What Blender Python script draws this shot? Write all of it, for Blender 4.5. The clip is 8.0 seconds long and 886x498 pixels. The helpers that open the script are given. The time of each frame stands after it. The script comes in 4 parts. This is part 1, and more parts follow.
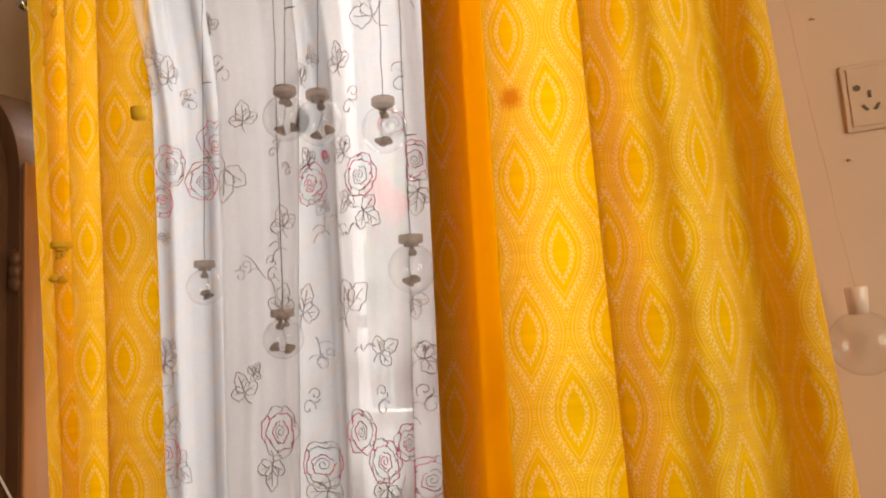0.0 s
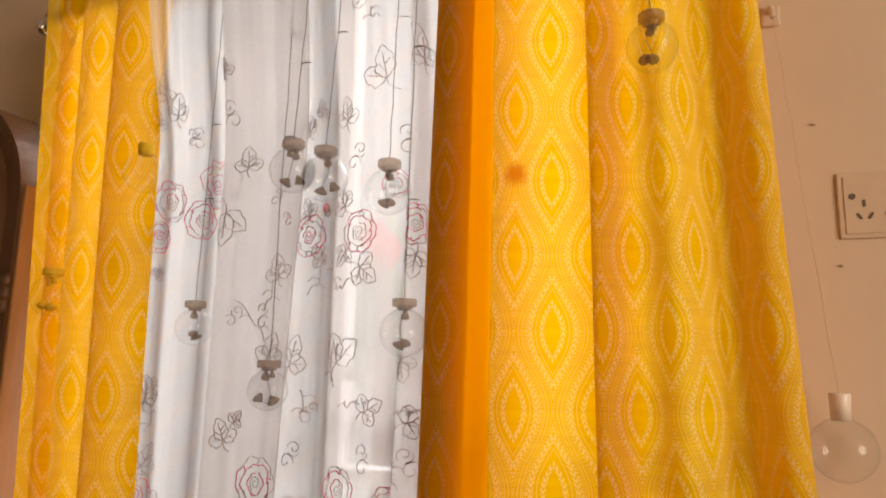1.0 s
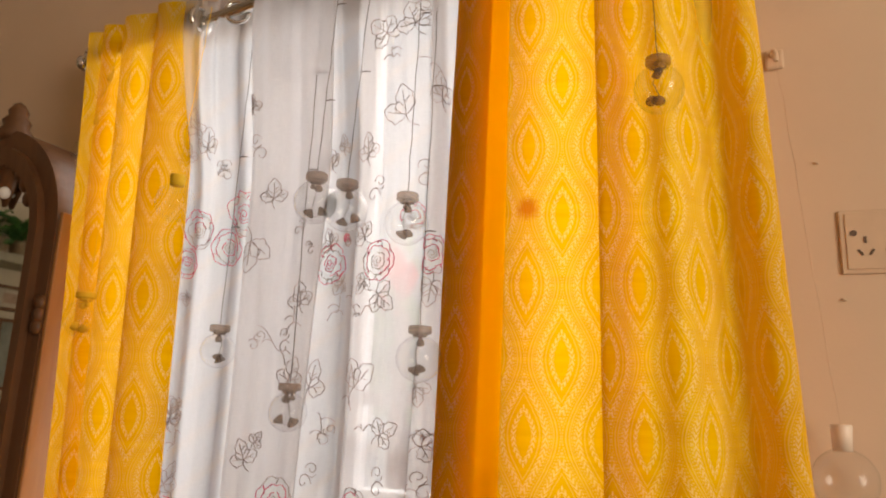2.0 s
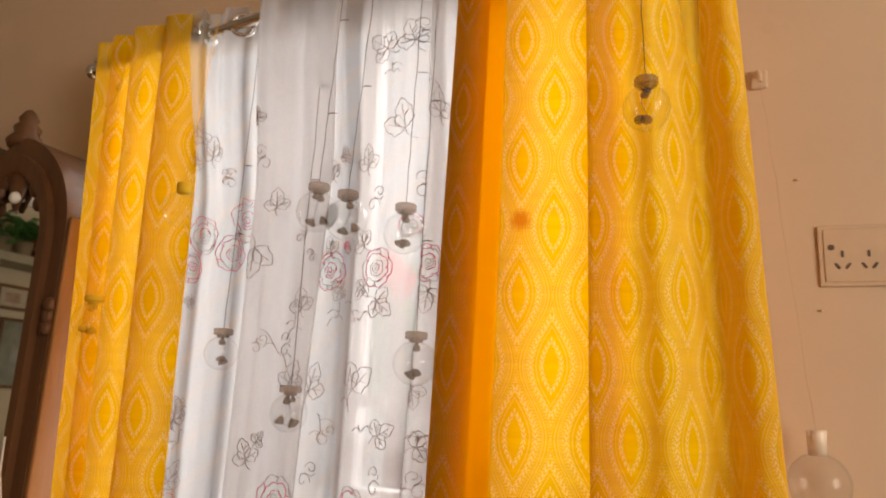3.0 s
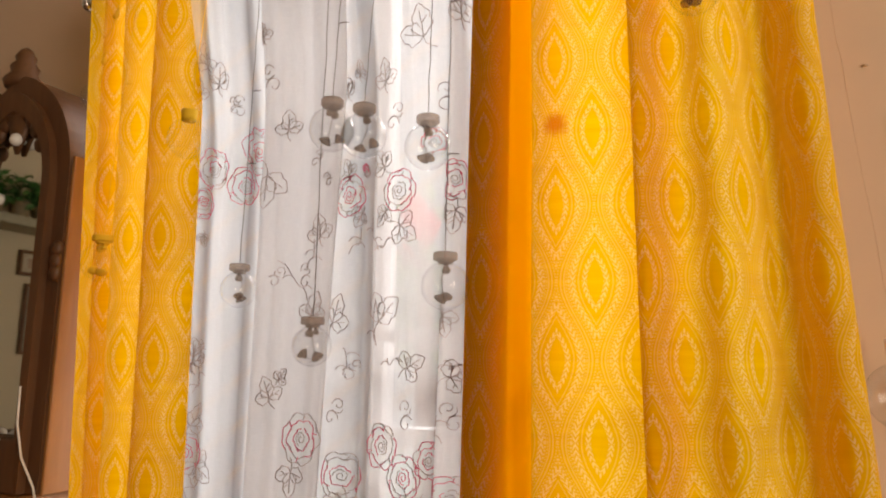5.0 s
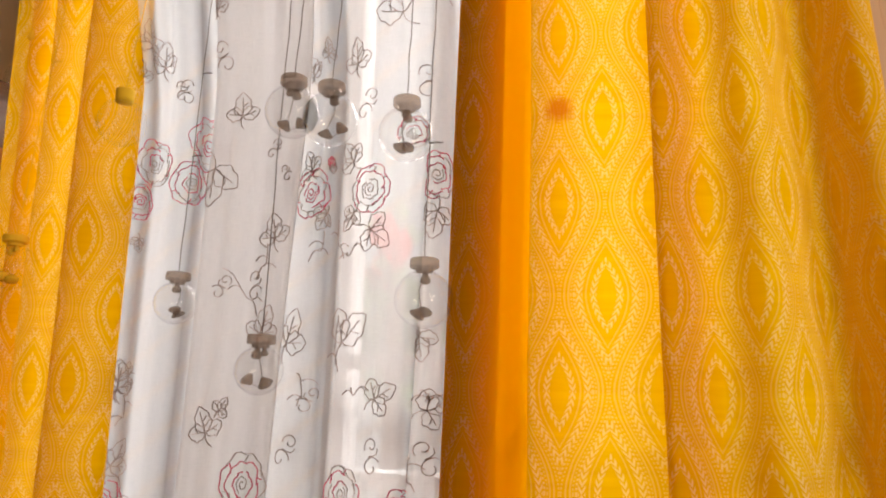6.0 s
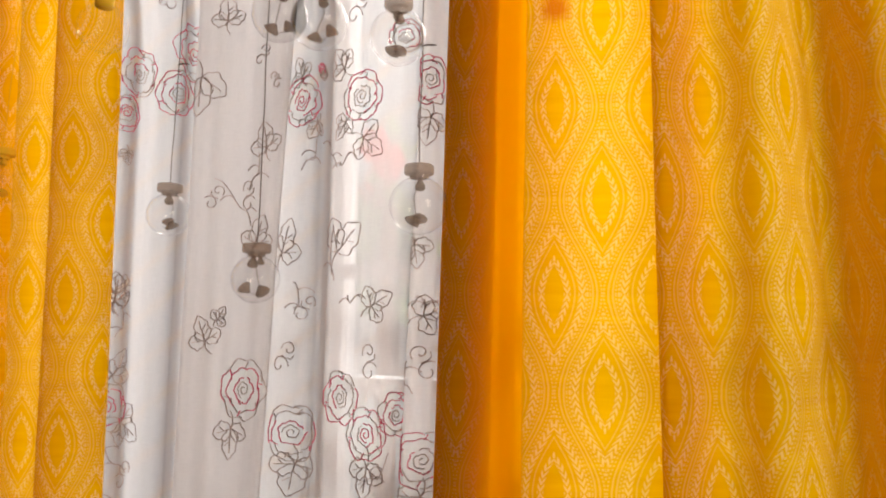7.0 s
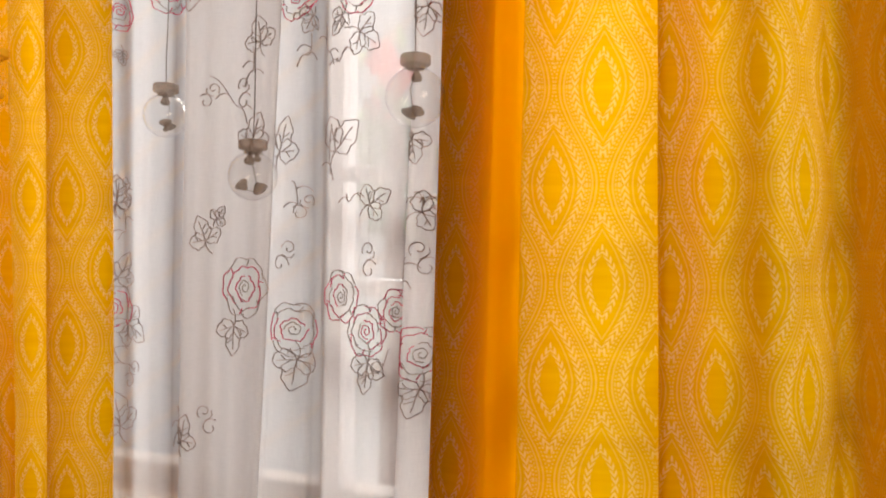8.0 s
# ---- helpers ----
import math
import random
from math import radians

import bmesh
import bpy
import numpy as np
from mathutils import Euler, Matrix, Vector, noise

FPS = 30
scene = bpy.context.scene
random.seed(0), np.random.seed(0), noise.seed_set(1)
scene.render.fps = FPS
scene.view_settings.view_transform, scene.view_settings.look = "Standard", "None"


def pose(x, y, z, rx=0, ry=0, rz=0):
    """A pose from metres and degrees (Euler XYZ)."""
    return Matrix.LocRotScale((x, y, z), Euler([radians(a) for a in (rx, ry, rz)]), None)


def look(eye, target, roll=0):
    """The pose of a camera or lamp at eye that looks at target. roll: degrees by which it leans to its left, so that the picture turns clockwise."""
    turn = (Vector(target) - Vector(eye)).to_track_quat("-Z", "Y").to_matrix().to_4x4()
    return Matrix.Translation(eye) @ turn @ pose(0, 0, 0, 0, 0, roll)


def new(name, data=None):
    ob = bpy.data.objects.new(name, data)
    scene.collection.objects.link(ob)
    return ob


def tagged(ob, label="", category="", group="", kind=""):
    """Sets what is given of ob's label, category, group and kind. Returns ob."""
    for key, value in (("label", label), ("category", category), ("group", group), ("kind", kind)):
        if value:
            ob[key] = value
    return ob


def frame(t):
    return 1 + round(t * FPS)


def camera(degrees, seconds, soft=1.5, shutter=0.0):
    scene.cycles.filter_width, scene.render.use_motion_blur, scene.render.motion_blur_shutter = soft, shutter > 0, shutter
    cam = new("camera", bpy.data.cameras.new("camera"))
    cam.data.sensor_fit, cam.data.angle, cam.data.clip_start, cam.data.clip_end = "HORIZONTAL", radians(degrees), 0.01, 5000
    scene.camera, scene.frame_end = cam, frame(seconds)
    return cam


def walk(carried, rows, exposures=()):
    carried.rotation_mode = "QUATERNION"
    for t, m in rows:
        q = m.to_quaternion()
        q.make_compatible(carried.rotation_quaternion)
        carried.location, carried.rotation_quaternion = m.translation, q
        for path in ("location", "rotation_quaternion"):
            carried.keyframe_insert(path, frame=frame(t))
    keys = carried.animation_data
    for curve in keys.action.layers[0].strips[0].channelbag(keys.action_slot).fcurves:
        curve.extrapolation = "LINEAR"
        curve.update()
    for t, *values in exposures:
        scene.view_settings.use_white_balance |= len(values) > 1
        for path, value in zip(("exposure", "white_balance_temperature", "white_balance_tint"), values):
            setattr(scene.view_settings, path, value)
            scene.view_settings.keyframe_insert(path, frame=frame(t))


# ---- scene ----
cam = camera(64.0, 8.0, 2.05)
PATH = [
    (0, (0.206, -0.837, 1.282), (-0.498, 1.017, 1.535), -3.9),
    (0.5, (0.204, -0.853, 1.318), (-0.47, 1.009, 1.602), -1.1),
    (1, (0.203, -0.85, 1.316), (-0.463, 1.003, 1.667), 1.1),
    (1.5, (0.202, -0.854, 1.311), (-0.494, 0.985, 1.675), 2.1),
    (2, (0.218, -0.883, 1.313), (-0.491, 0.939, 1.737), 2.1),
    (2.2, (0.237, -0.906, 1.32), (-0.474, 0.906, 1.782), 2.0),
    (3.3, (0.229, -0.917, 1.306), (-0.479, 0.914, 1.687), 2.7),
    (3.5, (0.223, -0.909, 1.297), (-0.508, 0.922, 1.629), 2.0),
    (4, (0.22, -0.9, 1.281), (-0.587, 0.913, 1.527), 0.1),
    (4.5, (0.222, -0.897, 1.279), (-0.595, 0.911, 1.533), 0.1),
    (4.7, (0.219, -0.887, 1.275), (-0.586, 0.923, 1.551), 0.3),
    (5.8, (0.136, -0.72, 1.273), (-0.544, 1.113, 1.699), 1.4),
    (6, (0.136, -0.72, 1.269), (-0.542, 1.113, 1.695), 1.5),
    (6.5, (0.136, -0.719, 1.27), (-0.537, 1.135, 1.602), 1.0),
    (7, (0.132, -0.717, 1.256), (-0.532, 1.158, 1.463), 0.8),
    (7.5, (0.136, -0.707, 1.239), (-0.548, 1.171, 1.324), 0.4),
    (8, (0.144, -0.702, 1.225), (-0.563, 1.17, 1.233), 0.6),
]
walk(cam, [(t, look(eye, target, roll)) for t, eye, target, roll in PATH])


# ---- light ----
world = bpy.data.worlds.new("sky")
scene.world = world
world.use_nodes = True
wn = world.node_tree
sky = wn.nodes.new("ShaderNodeTexSky")
sky.sky_type = "NISHITA"
sky.sun_disc = False
sky.sun_elevation = radians(42)
sky.sun_rotation = radians(20)
sky.dust_density = 4.0
wn.links.new(sky.outputs[0], wn.nodes["Background"].inputs[0])
wn.nodes["Background"].inputs[1].default_value = 0.15
scene.view_settings.exposure = 0.50

sun_data = bpy.data.lights.new("sun", "SUN")
sun_data.energy, sun_data.angle, sun_data.color = 0.5, radians(40), (1.0, 0.95, 0.88)
sun = new("sun", sun_data)
sun.matrix_world = look((1.2, 5, 5.2), (-0.1, 0, 1.2))


def area(name, m, sx, sy, watts, colour):
    d = bpy.data.lights.new(name, "AREA")
    d.shape, d.size, d.size_y, d.energy, d.color = "RECTANGLE", sx, sy, watts, colour
    ob = new(name, d)
    ob.matrix_world = m
    return ob


# daylight of the sky over the garden, and of the room's second window in the side wall
area("sky_light", look((-0.85, 2.4, 3.0), (-0.35, 0.0, 1.45)), 2.6, 0.7, 95, (1.0, 0.96, 0.91))
area("open_sky_light", look((1.55, 2.0, 1.75), (-0.2, 0.0, 1.4)), 1.9, 2.6, 30, (1.0, 0.98, 0.96))
area("side_window_light", look((2.26, -1.5, 1.5), (0.0, -0.35, 1.3)), 1.2, 1.3, 27, (1.0, 0.86, 0.7))


# ---- materials ----
class Mat:
    """A node material with small helpers for sums."""

    def __init__(self, name):
        self.m = bpy.data.materials.new(name)
        self.m.use_nodes = True
        self.t = self.m.node_tree
        self.t.nodes.clear()
        self.out = self.node("ShaderNodeOutputMaterial")

    def node(self, kind, **sets):
        n = self.t.nodes.new(kind)
        for k, v in sets.items():
            setattr(n, k, v)
        return n

    def put(self, socket, v):
        if hasattr(v, "is_linked"):
            self.t.links.new(v, socket)
        elif v is not None:
            socket.default_value = v

    def math(self, op, a, b=None, c=None):
        n = self.node("ShaderNodeMath", operation=op)
        for s, v in zip(n.inputs, (a, b, c)):
            self.put(s, v)
        return n.outputs[0]

    def mix(self, fac, a, b, blend="MIX"):
        n = self.node("ShaderNodeMix", data_type="RGBA", blend_type=blend)
        self.put(n.inputs[0], fac)
        self.put(n.inputs[6], (*a, 1) if isinstance(a, tuple) else a)
        self.put(n.inputs[7], (*b, 1) if isinstance(b, tuple) else b)
        return n.outputs[2]

    def noise(self, scale, detail=4.0, rough=0.6, where=None, stretch=None):
        if where is None:
            where = self.node("ShaderNodeTexCoord").outputs["Object"]
        if stretch:
            mp = self.node("ShaderNodeMapping")
            mp.inputs["Scale"].default_value = stretch
            self.t.links.new(where, mp.inputs[0])
            where = mp.outputs[0]
        n = self.node("ShaderNodeTexNoise")
        n.inputs["Scale"].default_value, n.inputs["Detail"].default_value = scale, detail
        n.inputs["Roughness"].default_value = rough
        self.t.links.new(where, n.inputs["Vector"])
        return n.outputs[0]

    def ramp(self, v, lo, hi):
        n = self.node("ShaderNodeMapRange")
        self.put(n.inputs[0], v)
        n.inputs[1].default_value, n.inputs[2].default_value = lo, hi
        return n.outputs[0]

    def bump(self, height, strength, distance=0.002):
        n = self.node("ShaderNodeBump")
        n.inputs["Strength"].default_value, n.inputs["Distance"].default_value = strength, distance
        self.t.links.new(height, n.inputs["Height"])
        return n.outputs[0]

    def principled(self, colour, rough=0.5, metal=0.0, normal=None, **more):
        n = self.node("ShaderNodeBsdfPrincipled")
        self.put(n.inputs["Base Color"], (*colour, 1) if isinstance(colour, tuple) else colour)
        self.put(n.inputs["Roughness"], rough)
        n.inputs["Metallic"].default_value = metal
        if normal:
            self.t.links.new(normal, n.inputs["Normal"])
        for k, v in more.items():
            self.put(n.inputs[k.replace("_", " ")], v)
        return n.outputs[0]

    def shader_mix(self, fac, a, b):
        n = self.node("ShaderNodeMixShader")
        self.put(n.inputs[0], fac)
        self.t.links.new(a, n.inputs[1])
        self.t.links.new(b, n.inputs[2])
        return n.outputs[0]

    def done(self, shader):
        self.t.links.new(shader, self.out.inputs[0])
        return self.m


def plain(name, colour, rough=0.5, metal=0.0, vary=0.12, scale=30.0, bump=0.15, **more):
    m = Mat(name)
    n = m.noise(scale)
    c = m.mix(m.ramp(n, 0.3, 0.7), tuple(v * (1 - vary) for v in colour), tuple(min(1, v * (1 + vary)) for v in colour))
    return m.done(m.principled(c, rough, metal, m.bump(n, bump), **more))


def wood(name, dark, light, rough=0.4, scale=9.0, along=(1, 1, 0.12)):
    m = Mat(name)
    g = m.noise(scale, 6, 0.65, stretch=along)
    f = m.noise(scale * 9, 3, 0.6, stretch=along)
    both = m.math("ADD", m.math("MULTIPLY", g, 0.7), m.math("MULTIPLY", f, 0.3))
    return m.done(m.principled(m.mix(m.ramp(both, 0.35, 0.66), dark, light), rough, 0, m.bump(both, 0.25, 0.001)))


def wall_paint(name, colour):
    m = Mat(name)
    big, fine = m.noise(2.2, 5), m.noise(160, 4)
    mid = m.noise(14, 6, 0.7)
    c = m.mix(m.ramp(big, 0.3, 0.7), tuple(v * 0.93 for v in colour), tuple(min(1, v * 1.05) for v in colour))
    c = m.mix(m.math("MULTIPLY", m.ramp(mid, 0.62, 0.75), 0.25), c, tuple(v * 0.78 for v in colour))
    h = m.math("ADD", m.math("MULTIPLY", fine, 0.3), m.math("MULTIPLY", mid, 0.7))
    return m.done(m.principled(c, 0.55, 0, m.bump(h, 0.25, 0.002)))


P, COL, V_MID = 0.164, 0.040, 1.2815  # the print's height of repeat, the distance of its leaf columns, the height of one leaf's middle


def print_cloth():
    """Yellow cotton with an ogee print: rows of barbs round pointed leaves, and dotted lines that wind between them."""
    m = Mat("yellow_printed_cotton")
    uv = m.node("ShaderNodeUVMap", uv_map="cloth").outputs[0]
    sep = m.node("ShaderNodeSeparateXYZ")
    m.t.links.new(uv, sep.inputs[0])
    wob = m.math("MULTIPLY", m.math("SUBTRACT", m.noise(40, 2, 0.5, uv), 0.5), 0.002)
    u, v = m.math("ADD", sep.outputs[0], wob), sep.outputs[1]
    q = m.math("PINGPONG", m.math("ADD", u, 40 * COL), COL)
    cosv = m.math("COSINE", m.math("MULTIPLY", v, 2 * math.pi / P))
    # the barbs lean towards the leaf's tip: the fold of the height about the leaf's middle
    up = m.math("PINGPONG", m.math("ADD", v, 40 * P), P / 2)

    def smooth(d, w):
        n = m.node("ShaderNodeMapRange", interpolation_type="SMOOTHSTEP")
        m.put(n.inputs[0], d)
        n.inputs[1].default_value, n.inputs[2].default_value = w, w * 0.55
        return n.outputs[0]

    def lines(qq, cc, upp):
        def off(amp, c, more=0.0):
            edge = m.math("MULTIPLY_ADD", cc, amp, amp * c + more)
            return m.math("SUBTRACT", qq, edge)

        def barbs(d, half, step, lean):
            a = m.math("ABSOLUTE", d)
            phase = m.math("MULTIPLY", m.math("ADD", upp, m.math("MULTIPLY", a, lean)), 2 * math.pi / step)
            gate = m.ramp(m.math("SINE", phase), -0.35, 0.25)
            return m.math("MULTIPLY", smooth(a, half), gate)

        def dots(d, half, step):
            gate = m.ramp(m.math("SINE", m.math("MULTIPLY", upp, 2 * math.pi / step)), -0.3, 0.2)
            return m.math("MULTIPLY", smooth(m.math("ABSOLUTE", d), half), gate)

        outer = barbs(off(0.0148, 0.58), 0.0036, 0.0058, -1.7)
        inner = barbs(off(0.0190, -0.43), 0.0032, 0.0056, -1.7)
        ring = m.math("MULTIPLY", smooth(m.math("ABSOLUTE", off(0.0148, 0.16)), 0.0007), 0.45)
        dot1 = m.math("MULTIPLY", dots(off(0.0148, 0.58, 0.0041), 0.0011, 0.0036), 0.8)
        dot2 = m.math("MULTIPLY", dots(off(0.0146, 0.60, 0.0066), 0.0009, 0.0032), 0.55)
        line = m.math("MULTIPLY", smooth(m.math("ABSOLUTE", off(0.0139, 0.66, 0.0091)), 0.0008), 0.5)
        best = outer
        for other in (inner, ring, dot1, dot2, line):
            best = m.math("MAXIMUM", best, other)
        return best

    q2, c2 = m.math("SUBTRACT", COL, q), m.math("MULTIPLY", cosv, -1)
    up2 = m.math("SUBTRACT", P / 2, up)
    mask = m.math("MAXIMUM", lines(q, cosv, up), lines(q2, c2, up2))
    # the backlit glow of the first fold, put into the colour; the print fades there
    glow = m.math("MULTIPLY", m.ramp(m.math("SUBTRACT", u, GLOW_U), -GLOW_HALF - 0.012, -GLOW_HALF + 0.016), m.ramp(m.math("SUBTRACT", u, GLOW_U), GLOW_HALF, GLOW_HALF - 0.008))
    mask = m.math("MULTIPLY", mask, m.math("SUBTRACT", 1.0, glow))
    weave = m.math("ADD", m.noise(900, 2, 0.5, uv, (1, 0.15, 1)), m.noise(900, 2, 0.5, uv, (0.15, 1, 1)))
    slub = m.noise(60, 3, 0.7, uv, (0.08, 1.6, 1))
    worn = m.noise(22, 4, 0.7, uv)
    mask = m.math("MULTIPLY", mask, m.ramp(worn, 0.05, 0.35))
    mask = m.math("MULTIPLY", mask, m.ramp(weave, 0.45, 0.8))
    base = m.mix(m.ramp(slub, 0.35, 0.7), (0.79, 0.575, 0.001), (0.85, 0.66, 0.002))
    # the rust-brown spot
    spot_d = m.node("ShaderNodeVectorMath", operation="DISTANCE")
    m.t.links.new(uv, spot_d.inputs[0])
    spot_d.inputs[1].default_value = (SPOT_U, 1.535 - V_MID, 0)
    ragged = m.math("ADD", spot_d.outputs["Value"], m.math("MULTIPLY", m.math("SUBTRACT", m.noise(140, 3, 0.6, uv), 0.5), 0.012))
    spot = m.math("MULTIPLY", m.ramp(ragged, 0.0165, 0.006), 0.8)
    colour = m.mix(mask, base, (0.98, 0.88, 0.52))
    # painted glow: deeper orange where window light shines through the single layer
    colour = m.mix(glow, colour, (0.84, 0.40, 0.001))
    colour = m.mix(spot, colour, (0.68, 0.22, 0.008))
    bump = m.bump(m.math("ADD", weave, m.math("MULTIPLY", mask, 0.8)), 0.25, 0.0008)
    front = m.principled(colour, 0.95, 0, bump, Specular_IOR_Level=0.02)
    back = m.node("ShaderNodeBsdfTranslucent")
    # light that passes the dyed threads comes out deeper in colour, and the print hardly shows in it
    deep = m.mix(m.math("MULTIPLY", mask, 0.5), m.mix(m.ramp(slub, 0.35, 0.7), (0.88, 0.465, 0.0), (0.95, 0.55, 0.001)), (0.98, 0.74, 0.24))
    deep = m.mix(glow, deep, (0.98, 0.43, 0.0))
    deep = m.mix(spot, deep, (0.68, 0.18, 0.004))
    m.t.links.new(deep, back.inputs[0])
    return m.done(m.shader_mix(0.68, front, back.outputs[0]))


def sheer_cloth():
    m = Mat("white_voile")
    uv = m.node("ShaderNodeUVMap", uv_map="cloth").outputs[0]
    weave = m.math("ADD", m.noise(1200, 2, 0.5, uv, (1, 0.06, 1)), m.noise(1200, 2, 0.5, uv, (0.06, 1, 1)))
    streak = m.noise(90, 4, 0.7, uv, (1.0, 0.03, 1))
    colour = m.mix(m.ramp(streak, 0.3, 0.7), (0.62, 0.595, 0.59), (0.70, 0.675, 0.675))
    front = m.node("ShaderNodeBsdfDiffuse")
    back = m.node("ShaderNodeBsdfTranslucent")
    clear = m.node("ShaderNodeBsdfTransparent")
    m.t.links.new(colour, front.inputs[0])
    m.t.links.new(colour, back.inputs[0])
    cloth = m.shader_mix(0.80, front.outputs[0], back.outputs[0])
    gaps = m.math("MULTIPLY_ADD", m.ramp(weave, 0.7, 1.3), 0.06, 0.33)
    gaps = m.math("ADD", gaps, m.math("MULTIPLY", m.ramp(streak, 0.35, 0.65), 0.05))
    return m.done(m.shader_mix(gaps, cloth, clear.outputs[0]))


def thin_clear(name, strength=0.10):
    """Thin clear plastic: light goes straight through, with gloss that grows at the rim."""
    m = Mat(name)
    lw = m.node("ShaderNodeLayerWeight")
    lw.inputs[0].default_value = 0.35
    gloss = m.node("ShaderNodeBsdfGlossy")
    gloss.inputs["Roughness"].default_value = 0.06
    clear = m.node("ShaderNodeBsdfTransparent")
    clear.inputs[0].default_value = (0.996, 0.995, 0.993, 1)
    fac = m.math("MULTIPLY_ADD", m.math("POWER", lw.outputs["Facing"], 2.6), min(0.7, strength * 7), strength * 0.25)
    return m.done(m.shader_mix(fac, clear.outputs[0], gloss.outputs[0]))


SPOT_U, GLOW_U, GLOW_HALF = 0.0, 0.0, 0.03  # set below from the curtain's profile


# ---- helpers of the build ----
def part(name, bm, material, parent=None, label="", smooth=False):
    me = bpy.data.meshes.new(name)
    bm.to_mesh(me)
    bm.free()
    me.materials.append(material)
    if smooth:
        for f in me.polygons:
            f.use_smooth = True
    ob = new(name, me)
    if parent is not None:
        ob.parent = parent
    return tagged(ob, label)


def empty(name, at, label, category, group="", kind=""):
    ob = new(name)
    ob.location = at
    ob.empty_display_size = 0.05
    return tagged(ob, label, category, group, kind)


def box_bm(x0, x1, y0, y1, z0, z1, bevel=0.0, segments=2):
    bm = bmesh.new()
    bmesh.ops.create_cube(bm, size=1, matrix=Matrix.Translation(((x0 + x1) / 2, (y0 + y1) / 2, (z0 + z1) / 2)) @ Matrix.Diagonal((x1 - x0, y1 - y0, z1 - z0, 1)))
    if bevel:
        bmesh.ops.bevel(bm, geom=bm.edges[:], offset=bevel, segments=segments, affect="EDGES", profile=0.5)
    return bm


def lathe(profile, n=24, bm=None, at=(0, 0, 0)):
    """A turned body from rows of radius and height."""
    bm = bm or bmesh.new()
    rings = []
    for r, z in profile:
        rings.append([bm.verts.new((at[0] + r * math.cos(2 * math.pi * i / n), at[1] + r * math.sin(2 * math.pi * i / n), at[2] + z)) for i in range(n)])
    for a, b in zip(rings, rings[1:]):
        for i in range(n):
            bm.faces.new((a[i], a[(i + 1) % n], b[(i + 1) % n], b[i]))
    for ring, flip in ((rings[0], True), (rings[-1], False)):
        if profile[0 if flip else -1][0] > 1e-4:
            bm.faces.new(ring[::-1] if flip else ring)
    bmesh.ops.remove_doubles(bm, verts=bm.verts[:], dist=1e-5)
    return bm


def tube(points, radius, n=6, bm=None, closed=False):
    """A round wire along points."""
    bm = bm or bmesh.new()
    pts = [Vector(p) for p in points]
    rings, side = [], None
    for i, p in enumerate(pts):
        d = (pts[min(i + 1, len(pts) - 1)] - pts[max(i - 1, 0)]).normalized()
        if side is None:
            side = d.orthogonal().normalized()
        side = (side - d * side.dot(d))
        side = side.normalized() if side.length > 1e-6 else d.orthogonal().normalized()
        up = d.cross(side)
        r = radius[i] if isinstance(radius, (list, tuple)) else radius
        rings.append([bm.verts.new(p + r * (math.cos(2 * math.pi * k / n) * side + math.sin(2 * math.pi * k / n) * up)) for k in range(n)])
    for a, b in zip(rings, rings[1:]):
        for k in range(n):
            bm.faces.new((a[k], a[(k + 1) % n], b[(k + 1) % n], b[k]))
    if n > 2:
        bm.faces.new(rings[0][::-1])
        bm.faces.new(rings[-1])
    return bm


def spline(ctrl, step=0.003):
    """A Catmull-Rom curve through control points, sampled evenly by length."""
    c = np.array([ctrl[0]] + list(ctrl) + [ctrl[-1]], float)
    fine = []
    for i in range(1, len(c) - 2):
        p0, p1, p2, p3 = c[i - 1 : i + 3]
        for t in np.linspace(0, 1, 24, endpoint=False):
            fine.append(0.5 * (2 * p1 + (p2 - p0) * t + (2 * p0 - 5 * p1 + 4 * p2 - p3) * t**2 + (3 * p1 - p0 - 3 * p2 + p3) * t**3))
    fine.append(c[-2])
    fine = np.array(fine)
    s = np.r_[0, np.cumsum(np.hypot(*np.diff(fine, axis=0).T))]
    n = max(8, int(s[-1] / step))
    even = np.linspace(0, s[-1], n + 1)
    return np.c_[np.interp(even, s, fine[:, 0]), np.interp(even, s, fine[:, 1])], even


ROD_TILT = 0.15  # the rod hangs lower at its west end


